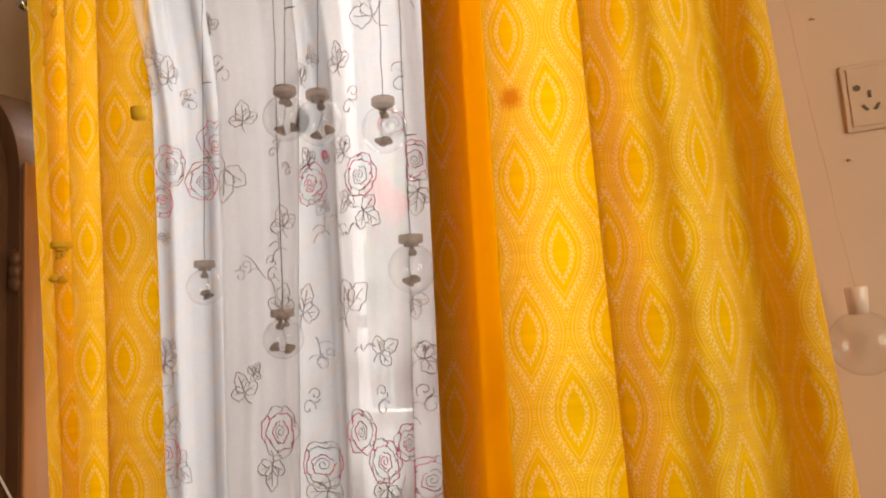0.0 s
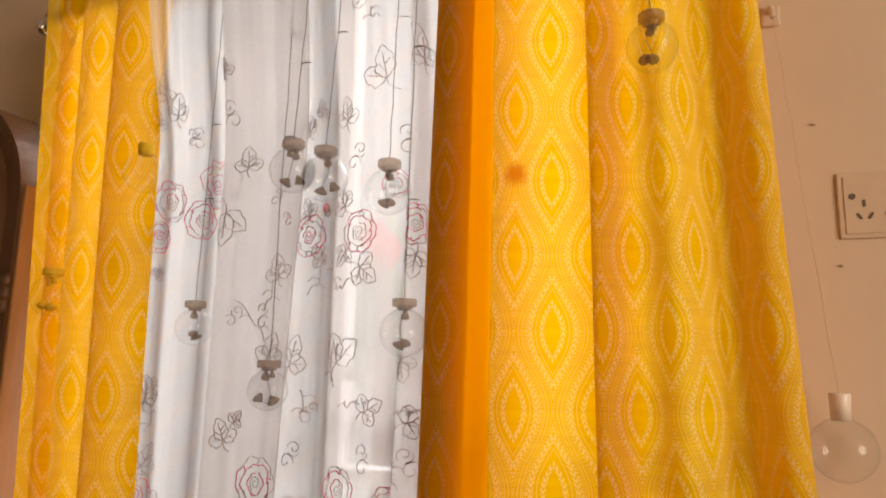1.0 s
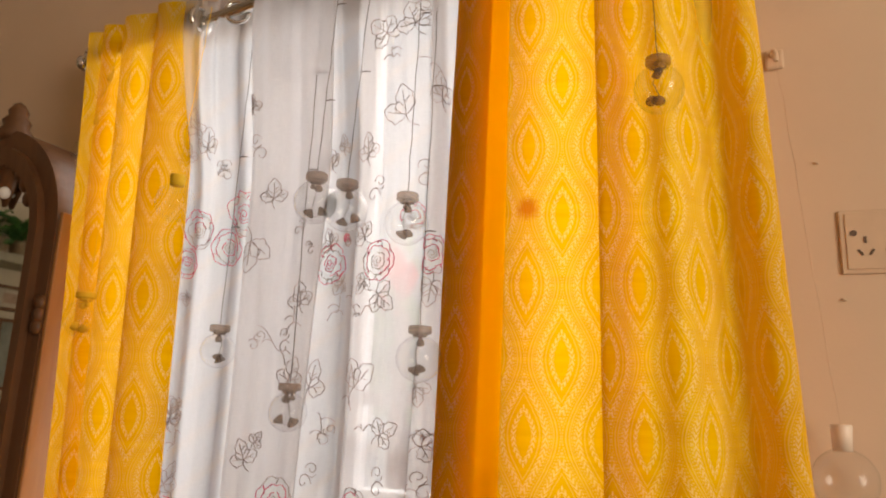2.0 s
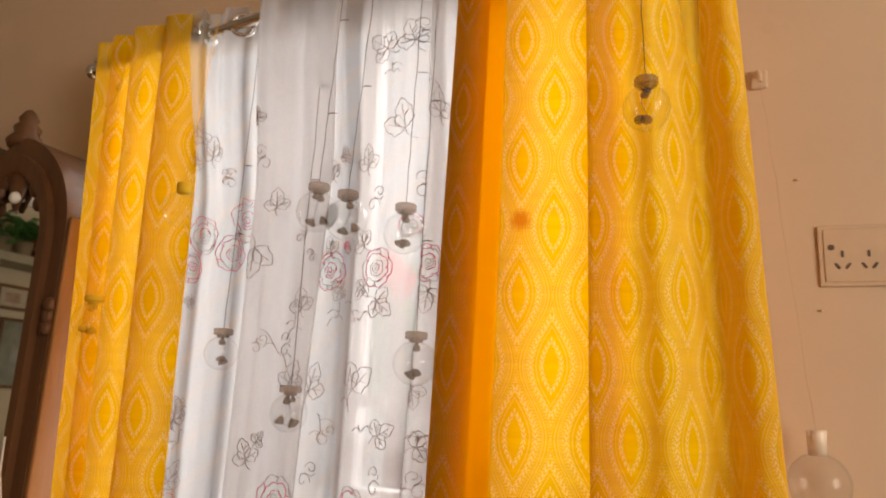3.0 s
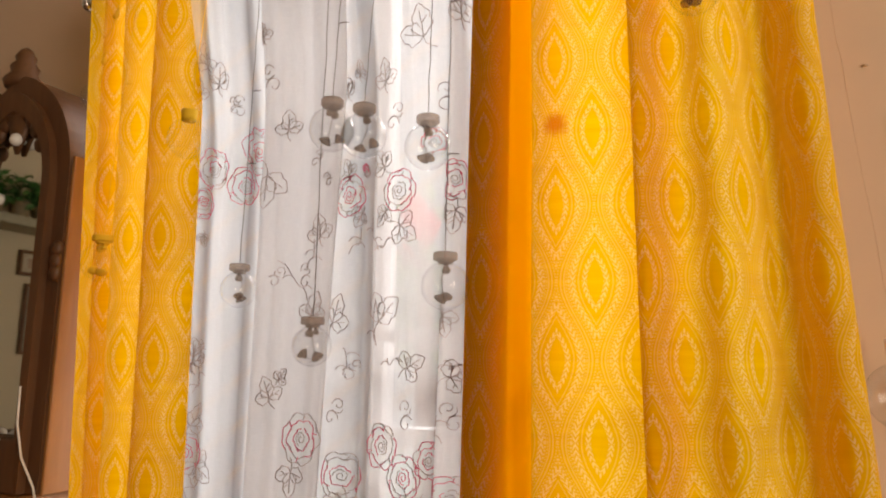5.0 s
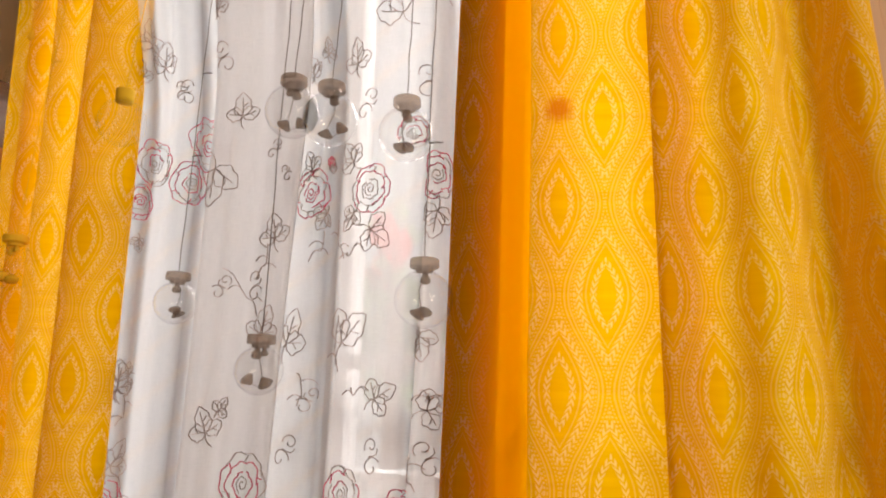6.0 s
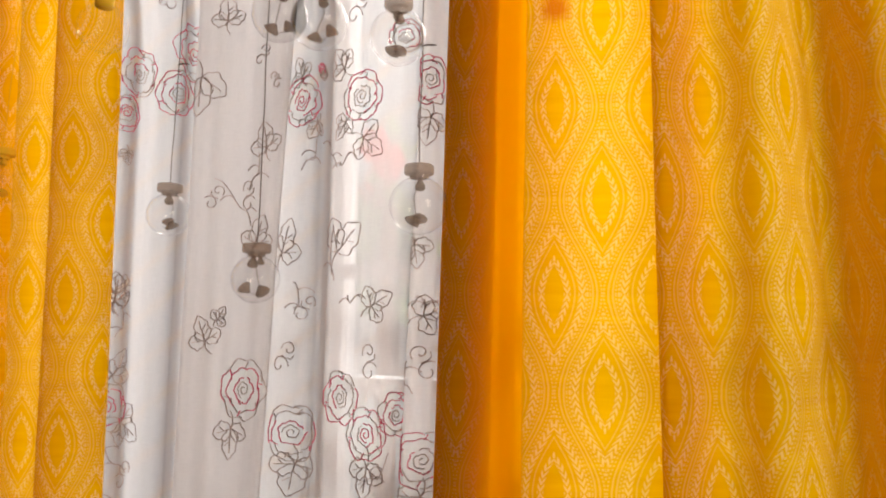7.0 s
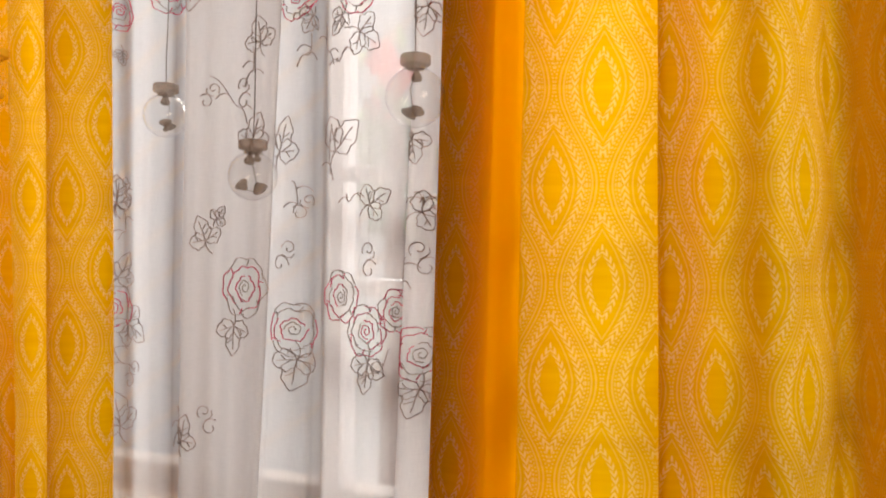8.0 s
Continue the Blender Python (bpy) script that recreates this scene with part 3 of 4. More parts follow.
def arc(r0, r1, a0, a1, n=16, wob=0.0, rnd=None, cx=0.0, cy=0.0):
    out = []
    ph = rnd.uniform(0, 6) if rnd else 0
    for k in range(n + 1):
        t = k / n
        a, r = radians(a0 + (a1 - a0) * t), r0 + (r1 - r0) * t
        r *= 1 + wob * math.sin(5 * a + ph) + wob * 0.6 * math.sin(11 * a + 2 * ph)
        out.append((cx + r * math.cos(a), cy + r * math.sin(a)))
    return out


def rose(s0, z, size, seed):
    rnd = random.Random(seed)
    a0 = rnd.uniform(0, 360)
    heart = [arc(0.06, 0.30, a0, a0 + 560, 34, 0.06, rnd), arc(0.36, 0.46, a0 + 40, a0 + 215, 14, 0.08, rnd), arc(0.46, 0.40, a0 + 190, a0 + 380, 14, 0.09, rnd)]
    petals = []
    for k in range(5):
        b = 72 * k + rnd.uniform(-8, 8)
        r = rnd.uniform(0.62, 0.74)
        petals.append([(u * (1 + 0.10 * math.sin(math.pi * i / 14)), v * (1 + 0.10 * math.sin(math.pi * i / 14))) for i, (u, v) in enumerate(arc(r, r + 0.04, b, b + 82, 14, 0.045, rnd))])
    for k in range(6):
        b = 60 * k + 25 + rnd.uniform(-8, 8)
        petals.append([(u * (1 + 0.12 * math.sin(math.pi * i / 14)), v * (1 + 0.12 * math.sin(math.pi * i / 14))) for i, (u, v) in enumerate(arc(0.90, 0.93, b, b + 66, 14, 0.04, rnd))])
        petals.append([(0.72 * math.cos(radians(b)), 0.72 * math.sin(radians(b))), (0.92 * math.cos(radians(b - 6)), 0.92 * math.sin(radians(b - 6)))])
    mid = stitch(heart[:1], s0, z, size, 0, THREAD if seed % 3 else REDTHREAD, "rose_motif", "rose embroidered in crimson and taupe thread")
    for k, st in enumerate(heart[1:] + petals):
        stitch([st], s0, z, size, 0, REDTHREAD if rnd.random() < 0.6 else THREAD, "petal", "", mid)


def leaf_motif(s0, z, size, turn, lobes=3, seed=0):
    rnd = random.Random(seed)
    strokes, stems = [], [[(0, -0.3), (-0.05, -0.5), (-0.01, -0.7), (0.1, -0.85)]]
    spread = ((-74, 0.72), (0, 0.98), (74, 0.72)) if lobes == 3 else ((-42, 0.85), (28, 1.0))
    for a, l in spread:
        a = radians(a + rnd.uniform(-7, 7))
        w = rnd.uniform(0.30, 0.35) * (0.8 + 0.2 * l)
        ca, sa, side = math.cos(a), math.sin(a), []
        for k in range(33):
            t = k / 16 if k <= 16 else (32 - k) / 16
            sg = 1 if k <= 16 else -1
            half = w * max(0.0, math.sin(math.pi * t**0.8)) ** 0.7 * (1 + 0.11 * math.sin(t * 17 + 9 * l)) * sg
            side.append((half * ca + l * t * sa, l * t * ca - half * sa - 0.3))
        strokes.append(side)
        stems.append([(sa * q * l + 0.015 * math.sin(q * 7), ca * q * l - 0.3) for q in (0.0, 0.25, 0.45, 0.62, 0.78)])
        stems.append([(sa * 0.4 * l, ca * 0.4 * l - 0.3), (math.sin(a + 0.35) * 0.62 * l, math.cos(a + 0.35) * 0.62 * l - 0.3)])
    mid = stitch(stems, s0, z, size, turn, THREAD, "leaf_motif", "taupe embroidered leaf")
    for st in strokes:
        stitch([st], s0, z, size, turn, THREAD, "leaf_lobe", "", mid)


def tendril(s0, z, size, turn, flip=1):
    one = [(flip * u, v + 0.45) for u, v in arc(0.10, 0.42, 200, 560, 26)]
    two = [(flip * -u - 0.12, v * 0.95 - 0.5) for u, v in arc(0.14, 0.55, 160, 520, 26)]
    stem = [(flip * 0.42 * math.cos(radians(200)) * 0 + flip * 0.39, 0.30), (flip * 0.32, 0.05), (flip * 0.05, -0.02), (flip * -0.2, 0.0)]
    stitch([one, two, stem], s0, z, size, turn, THREAD, "tendril", "taupe embroidered tendril")


def vine(s0, z0, s1, z1, bow):
    """A stem sewn from one motif to the next, with two short side shoots."""
    pts = [(s0 + (s1 - s0) * t + bow * math.sin(math.pi * t), z0 + (z1 - z0) * t + 0.004 * math.sin(9 * t)) for t in np.linspace(0, 1, 18)]
    strokes = [[(u - s0, v - z0) for u, v in pts]]
    for k, sg in ((5, 1), (11, -1)):
        u, v = pts[k]
        strokes.append([(u - s0 + sg * 0.012 * t, v - z0 + 0.010 * t - 0.009 * t * t) for t in np.linspace(0, 1.3, 7)])
    stitch(strokes, s0, z0, 1.0, 0, THREAD, "vine", "taupe embroidered stem")


ROSES = [
    (0.535, 1.187, 0.028), (0.689, 1.145, 0.025), (0.799, 1.145, 0.024), (0.938, 1.129, 0.024), (0.76, 1.178, 0.025), (0.105, 1.156, 0.026),
    (0.837, 1.166, 0.02), (0.78, 1.493, 0.025), (0.68, 1.486, 0.025), (0.934, 1.493, 0.023), (0.71, 1.52, 0.008), (0.218, 1.58, 0.032),
    (0.192, 1.524, 0.026), (0.071, 1.489, 0.02), (0.113, 1.498, 0.021), (0.831, 1.549, 0.016), (0.132, 1.551, 0.028),
]
for k, (s0, z, size) in enumerate(ROSES):
    rose(s0, z, size * 1.08, k + 1)
LEAVES = [
    (0.111, 1.287, 0.019, 0), (0.809, 1.276, 0.017, -60), (0.943, 1.265, 0.016, -70), (0.481, 1.242, 0.016, 20), (0.519, 1.138, 0.018, 175), (0.692, 1.105, 0.019, 175),
    (0.8, 1.104, 0.019, 170), (0.935, 1.088, 0.017, 165), (0.755, 1.341, 0.026, -30), (0.667, 1.337, 0.022, -25), (0.926, 1.323, 0.014, -170), (0.541, 1.343, 0.018, -10),
    (0.117, 1.201, 0.02, -30), (0.136, 1.132, 0.021, -120), (0.112, 1.034, 0.023, 10), (0.458, 1.034, 0.017, -10), (0.934, 1.446, 0.017, 170), (0.793, 1.442, 0.019, -120),
    (0.753, 1.654, 0.018, 0), (0.81, 1.697, 0.024, 35), (0.662, 1.632, 0.015, 20), (0.544, 1.442, 0.016, 10), (0.467, 1.504, 0.025, -165), (0.119, 1.71, 0.019, 10),
]
LEAVES += [
    (0.053, 1.697, 0.017, 10), (0.674, 1.519, 0.015, 30), (0.699, 1.457, 0.012, 150), (0.746, 1.536, 0.017, 40), (0.752, 1.463, 0.014, 140), (0.083, 1.437, 0.011, 180),
    (0.116, 1.446, 0.009, 180), (0.491, 1.585, 0.016, 0), (0.112, 1.286, 0.017, -10), (0.826, 1.817, 0.02, 20), (0.781, 1.807, 0.02, 60), (0.944, 1.707, 0.019, 10),
    (0.144, 1.688, 0.019, 0), (0.101, 1.665, 0.015, 0), (0.456, 1.71, 0.012, 10), (0.696, 1.649, 0.011, 0), (0.499, 1.26, 0.009, -40),
]
for k, (s0, z, size, turn) in enumerate(LEAVES):
    leaf_motif(s0, z, size * 1.75, turn, 2 if size > 0.023 else 3, k)
TENDRILS = [
    (0.678, 1.219, 0.016, 1), (0.802, 1.217, 0.017, 1), (0.938, 1.22, 0.016, 1), (0.486, 1.384, 0.013, -1), (0.527, 1.385, 0.015, 1), (0.127, 1.295, 0.014, 1),
    (0.772, 1.593, 0.018, 1), (0.844, 1.608, 0.018, 1), (0.466, 1.65, 0.018, -1), (0.536, 1.534, 0.011, 1), (0.179, 1.642, 0.015, -1), (0.49, 1.051, 0.015, 1),
    (0.133, 1.079, 0.016, -1), (0.84, 1.821, 0.018, 1), (0.552, 1.506, 0.009, 1), (0.696, 1.269, 0.013, -1), (0.173, 1.643, 0.012, 1),
]
for k, (s0, z, size, flip) in enumerate(TENDRILS):
    tendril(s0, z, size * 1.25, (-25, 10, 30)[k % 3], flip)
VINES = [
    (0.532, 1.352, 0.485, 1.402), (0.741, 1.354, 0.744, 1.297), (0.682, 1.295, 0.685, 1.261), (0.789, 1.279, 0.768, 1.279), (0.933, 1.27, 0.928, 1.278), (0.744, 1.42, 0.731, 1.462),
    (0.685, 1.411, 0.7, 1.442), (0.771, 1.432, 0.749, 1.42), (0.794, 1.092, 0.83, 1.128), (0.923, 1.219, 0.929, 1.188), (0.117, 1.268, 0.112, 1.233), (0.845, 1.358, 0.926, 1.332),
    (0.834, 1.76, 0.945, 1.728), (0.798, 1.78, 0.81, 1.764), (0.527, 1.392, 0.537, 1.427), (0.102, 1.121, 0.137, 1.079), (0.205, 0.996, 0.213, 1.04),
]
for k, v in enumerate(VINES):
    vine(*v, (0.006, -0.006)[k % 2])


# ---- hanging clear globes with wire lights ----
def pear(bm, a, b, r):
    """A small wire-lamp bead between two points, thin at the first end."""
    a, b = Vector(a), Vector(b)
    return tube([a, a.lerp(b, 0.25), a.lerp(b, 0.55), a.lerp(b, 0.8), a.lerp(b, 0.95), b], [r * 0.25, r * 0.5, r * 0.9, r, r * 0.7, r * 0.15], 8, bm)


def globe(cap, seed, hang, ticks=(), label="clear plastic hanging globe with wire lights inside", pale=False, radius=0.027, drop=0.0, ball=None, cork=None, wire=None):
    """cap: the middle of the globe's bung. hang: the upper end of its cord."""
    neck = cork or FROST
    ball, cork, wire = ball or SHELL, cork or CORK, wire or (CABLE if pale else WIRE)
    rnd = random.Random(seed)
    root = empty("hanging_globe", cap, label, "hanging light", "string of clear globes")
    x, y, z = cap
    body = [(0.0095, -0.0035), (0.0095, -0.0075 - drop)]
    cz = -0.0075 - drop - radius * 0.94
    for k in range(2, 19):
        a = math.pi * k / 18
        body.append((radius * math.sin(a) if k < 18 else 0.0, cz + radius * math.cos(a)))
    wall_in = [(max(r - 0.0006, 0.0), h + (0.0006 if r < 0.004 else 0.0)) for r, h in body[::-1]]
    part("globe", lathe([(r, h) for r, h in body + wall_in], 32), ball, root, "thin clear plastic ball", smooth=True)
    if pale:
        bm = lathe([(0.0, 0.006), (0.0098, 0.006), (0.0105, 0.004), (0.0098, -0.004), (0.0092, -0.009 - drop), (0.0, -0.009 - drop)], 20)
        part("neck", bm, neck, root, "frosted clear neck", smooth=True)
    else:
        bm = lathe([(0, 0.0045), (0.0125, 0.0045), (0.0136, 0.0035), (0.0138, -0.003), (0.0128, -0.0043), (0.0085, -0.0046), (0.0078, -0.008), (0, -0.008)], 22)
        part("bung", bm, cork, root, "brown round bung")
        turn = rnd.uniform(0, 6.28)
        cs = lambda r, k: (r * math.cos(turn + k), 0.5 * r * math.sin(turn + k))  # noqa: E731
        low = cz - radius * 0.72
        bits = [((*cs(0.003, 0), -0.007), (*cs(0.005, 0), -0.019), 0.0052), ((*cs(0.004, 2.8), low + 0.010), (*cs(0.010, 2.6), low + 0.002), 0.0078), ((*cs(0.009, 0.3), low + 0.004), (*cs(0.017, 0.1), low + 0.011), 0.0070)]
        if seed % 2:
            bits.append(((*cs(0.004, 3.1), -0.007), (*cs(0.0055, 3.0), -0.016), 0.0036))
        for a, b, r in bits:
            part("wire_light", pear(None, a, b, r), cork, root, "small brown wire lamp", smooth=True)
        w = tube([(*cs(0.003, 0), -0.008), (*cs(0.006, 1.2), cz + 0.008), (*cs(0.004, 2.8), low + 0.011), (*cs(0.006, 1.5), low + 0.001), (*cs(0.009, 0.3), low + 0.004)], 0.0004, 5)
        part("inner_wire", w, wire, root)
    h = Vector(hang) - Vector(cap)
    pts = []
    for k in range(17):
        t = k / 16
        p = h * t + Vector((0, 0, 0.005 * (1 - t)))
        pts.append(p + Vector((rnd.uniform(-1, 1), rnd.uniform(-1, 1) * 0.4, 0)) * 0.0009 * (0 < k < 16))
    part("cord", tube(pts, 0.00055, 5), wire, root)
    for t in ticks:
        p = h * t
        part("cord_light", tube([p + Vector((-0.001, 0, 0)), p + Vector((0.006, 0, 0.0004)), p + Vector((0.0135, 0.001, -0.0006))], [0.0006, 0.0009, 0.0005], 6), wire, root)
    return root


FROST = plain("frosted_plastic", (0.84, 0.70, 0.56), 0.3, vary=0.05, bump=0.02)
globe((-0.241, -0.148, 1.584), 1, (-0.245, -0.118, rod_z(-0.245) - 0.006), (0.33, 0.78))
globe((-0.197, -0.148, 1.571), 2, (-0.195, -0.118, rod_z(-0.195) - 0.006), (0.45,))
globe((-0.1255, -0.125, 1.556), 3, (-0.122, -0.115, rod_z(-0.122) - 0.006), ())
globe((-0.1022, -0.124, 1.3945), 4, (-0.098, -0.118, rod_z(-0.098) - 0.006), (0.22, 0.57))
globe((-0.266, -0.133, 1.325), 5, (-0.272, -0.115, rod_z(-0.272) - 0.006), (0.48, 0.72), radius=0.0235)
globe((-0.4193, -0.08, 1.4018), 6, (-0.415, -0.075, rod_z(-0.43) - 0.006), (0.3, 0.52), radius=0.024)
globe((0.171, -0.128, 1.690), 7, (0.158, -0.11, rod_z(0.158) - 0.006), ())
globe((-0.385, 0.003, 1.828), 8, (-0.386, 0.004, WZ1), (), "clear plastic hanging globe behind the sheer curtain", True, ball=FILM)
globe((-0.61, -0.136, 1.443), 9, (-0.60, -0.12, rod_z(-0.60) - 0.006), (0.55,), "clear plastic hanging globe with amber lights before the yellow curtain", ball=FILM, cork=AMBER, wire=AMBER)
globe((-0.464, -0.145, 1.600), 10, (-0.462, -0.12, rod_z(-0.462) - 0.006), (), "clear plastic hanging globe before the yellow curtain", True, ball=FILM, cork=AMBER, wire=AMBER)
globe((-0.716, -0.075, 1.716), 11, (-0.70, -0.085, rod_z(-0.70) - 0.006), (), "clear plastic hanging globe beside the curtain's edge", True, ball=FILM, cork=AMBER, wire=AMBER)
globe((0.334, -0.036, 1.300), 12, (0.299, -0.02, 1.728), (), "clear plastic hanging globe against the painted wall", True, radius=0.0315, drop=0.012, ball=RIM, wire=PLASTIC)
# the loose end of the light cord, drooping between the two outer folds
droop = empty("light_cord", (-0.66, -0.115, 1.8), "thin brown light cord drooping over the yellow curtain", "cord")
pts = [(-0.690, -0.118, 1.842), (-0.686, -0.124, 1.81), (-0.672, -0.126, 1.775), (-0.655, -0.127, 1.752), (-0.640, -0.126, 1.768), (-0.632, -0.122, 1.80), (-0.63, -0.116, 1.84)]
under(part("cord", tube([(u, -0.126, v) for u, v in spline([(p[0], p[2]) for p in pts], 0.004)[0]], 0.0007, 5), AMBER, droop), droop)
under(part("cord_light", pear(None, (-0.632, -0.125, 1.795), (-0.638, -0.127, 1.778), 0.004), AMBER, droop), droop)
under(part("cord_light", pear(None, (-0.650, -0.126, 1.725), (-0.652, -0.127, 1.708), 0.004), AMBER, droop), droop)

# ---- socket plate and hook on the wall ----
plate = empty("socket_plate", (0.425, 0, 1.506), "ivory plastic double wall socket plate", "wall socket")
under(part("cover", box_bm(0.352, 0.498, -0.0035, 0.0, 1.468, 1.541, 0.002, 3), PLASTIC, plate), plate)
under(part("socket_face", box_bm(0.358, 0.492, -0.0045, -0.0033, 1.473, 1.536, 0.001), PLASTIC, plate), plate)


def slot(x, z, w, h, turn):
    bm = box_bm(-w / 2, w / 2, -0.0008, 0.0008, -h / 2, h / 2)
    bmesh.ops.transform(bm, verts=bm.verts[:], matrix=pose(x, -0.0045, z, 0, turn, 0))
    under(part("slot", bm, DARK, plate), plate)


under(part("indicator", tube([(0.366, -0.004, 1.514), (0.366, -0.0053, 1.514)], 0.0034, 14), DARK, plate), plate)
for cx in (0.377, 0.404, 0.437, 0.466):
    slot(cx, 1.506, 0.0026, 0.0075, 0)
    slot(cx - 0.0055, 1.492, 0.0026, 0.0075, -35)
    slot(cx + 0.0055, 1.492, 0.0026, 0.0075, 35)
hook = empty("wall_hook", (0.297, 0, 1.735), "small ivory plastic hook on the wall", "hook")
under(part("back_plate", box_bm(0.288, 0.309, -0.006, 0, 1.722, 1.748, 0.003), PLASTIC, hook), hook)
under(part("peg", tube([(0.297, -0.006, 1.74), (0.297, -0.022, 1.736), (0.298, -0.026, 1.728), (0.298, -0.026, 1.722)], [0.004, 0.004, 0.0035, 0.003], 8), PLASTIC, hook), hook)
for nx, nz in ((0.335, 1.60), (0.352, 1.44)):
    tagged(part("wall_plug", lathe([(0, -0.001), (0.0028, -0.001), (0.0025, 0.001), (0, 0.0015)], 10, at=(nx, -0.001, nz)), PLASTIC), "small pale filled hole in the painted wall", "wall plug")

# ---- dressing table with arched mirror, and the cabinet beside it ----
table = empty("dressing_table", (-0.86, -0.2, 0), "orange varnished wooden dressing table under the mirror", "dressing table")
under(part("tabletop", box_bm(-1.012, -0.715, -0.46, -0.012, 1.066, 1.092, 0.005, 3), ORANGEWOOD, table), table)
under(part("side_panel", box_bm(-0.742, -0.722, -0.44, -0.012, 0.0, 1.066, 0.003), ORANGEWOOD, table), table)
under(part("side_panel", box_bm(-1.005, -0.985, -0.44, -0.012, 0.0, 1.066, 0.003), ORANGEWOOD, table), table)
under(part("back_panel", box_bm(-0.985, -0.742, -0.03, -0.016, 0.0, 1.066), ORANGEWOOD, table), table)
for k in range(4):
    z0 = 0.12 + k * 0.235
    d = under(part("drawer", box_bm(-0.98, -0.747, -0.445, -0.05, z0, z0 + 0.225, 0.004), ORANGEWOOD, table), table)
    bm = lathe([(0.012, 0), (0.006, 0.008), (0.014, 0.02), (0, 0.026)], 14)
    bmesh.ops.transform(bm, verts=bm.verts[:], matrix=pose(-0.863, -0.445, z0 + 0.11, 90, 0, 0))
    part("knob", bm, STEEL, d)

mirror = empty("arched_mirror", (-0.82, -0.1, 1.092), "dark carved wooden arched mirror with round white bulbs", "mirror")
MXC, MHALF, SPRING, APEX, MBOT = -0.822, 0.079, 1.53, 1.655, 1.165


def arch(half, spring, apex, bottom, n=14):
    """A pointed arch's outline, from the lower left round to the lower right."""
    pts = [(-half, bottom), (-half, spring)]
    for k in range(1, n + 1):
        t = k / n
        pts.append((-half * math.cos(t * math.pi / 2) ** 1.0, spring + (apex - spring) * (math.sin(t * math.pi / 2) ** 0.85 * 0.72 + t * 0.28)))
    return pts + [(-u, v) for u, v in pts[-2::-1]]


def arch_ring(inner, outer, y0, y1):
    bm = bmesh.new()
    rows = [[bm.verts.new((MXC + u, y, v)) for u, v in loop] for loop, y in ((inner, y0), (outer, y0), (outer, y1), (inner, y1))]
    n = len(inner)
    for a in range(4):
        b = (a + 1) % 4
        for k in range(n - 1):
            bm.faces.new((rows[a][k], rows[a][k + 1], rows[b][k + 1], rows[b][k]))
    for k in (0, n - 1):
        bm.faces.new([rows[a][k] for a in range(4)])
    bmesh.ops.recalc_face_normals(bm, faces=bm.faces[:])
    return bm


inner, mid, outer = arch(MHALF, SPRING, APEX, MBOT), arch(MHALF + 0.016, SPRING, APEX + 0.032, MBOT - 0.07), arch(MHALF + 0.04, SPRING + 0.01, APEX + 0.062, MBOT - 0.07)
under(part("frame", arch_ring(mid, outer, -0.125, -0.02), DARKWOOD, mirror, "dark carved arch"), mirror)
under(part("inner_frame", arch_ring(inner, mid, -0.138, -0.10), DARKWOOD, mirror), mirror)
under(part("bottom_rail", box_bm(MXC - MHALF - 0.012, MXC + MHALF + 0.012, -0.136, -0.1, 1.093, MBOT + 0.004, 0.004), DARKWOOD, mirror), mirror)
bm = bmesh.new()
face = [bm.verts.new((MXC + u * 1.05, -0.118, v)) for u, v in inner]
bm.faces.new(face)
m = Mat("mirror_silver")
SILVER = m.done(m.principled((0.78, 0.78, 0.74), 0.03, 1.0))
back = bmesh.ops.extrude_face_region(bm, geom=bm.faces[:])
bmesh.ops.translate(bm, vec=(0, 0.006, 0), verts=[v for v in back["geom"] if isinstance(v, bmesh.types.BMVert)])
bmesh.ops.recalc_face_normals(bm, faces=bm.faces[:])
under(part("mirror_pane", bm, SILVER, mirror, "silvered mirror pane"), mirror)
# the finial, the carved drop below the point and the scrolls
under(part("finial", lathe([(0.026, 0), (0.03, 0.012), (0.019, 0.026), (0.022, 0.036), (0.014, 0.046), (0.016, 0.054), (0.009, 0.066), (0, 0.072)], 14, at=(MXC - 0.03, -0.105, APEX + 0.052)), DARKWOOD, mirror, smooth=True), mirror)
for side in (-1, 1):
    for k in range(5):
        t = k / 4
        bm = bmesh.new()
        bmesh.ops.create_icosphere(bm, subdivisions=2, radius=0.018 - 0.0015 * k, matrix=Matrix.Translation((MXC + side * (0.008 + 0.045 * t), -0.126, APEX + 0.002 - 0.058 * t * t)) @ Matrix.Diagonal((1, 0.55, 1.1, 1)))
        under(part("carved_scroll", bm, DARKWOOD, mirror, smooth=True), mirror)
    for k in range(3):
        bm = bmesh.new()
        bmesh.ops.create_icosphere(bm, subdivisions=2, radius=0.0125, matrix=Matrix.Translation((MXC + side * (MHALF + 0.034), -0.127, 1.40 + 0.018 * k)) @ Matrix.Diagonal((0.8, 0.6, 1, 1)))
        under(part("carved_boss", bm, DARKWOOD, mirror, smooth=True), mirror)
bm = bmesh.new()
bmesh.ops.create_cone(bm, segments=14, radius1=0.005, radius2=0.03, depth=0.06, cap_ends=True, matrix=Matrix.Translation((MXC, -0.124, APEX - 0.035)) @ Matrix.Diagonal((1, 0.4, 1, 1)))
under(part("carved_drop", bm, DARKWOOD, mirror, smooth=True), mirror)
under(part("side_board", box_bm(MXC + MHALF + 0.0405, MXC + MHALF + 0.047, -0.122, -0.02, 1.093, 1.575, 0.002), ORANGEWOOD, mirror, "orange varnished side board"), mirror)
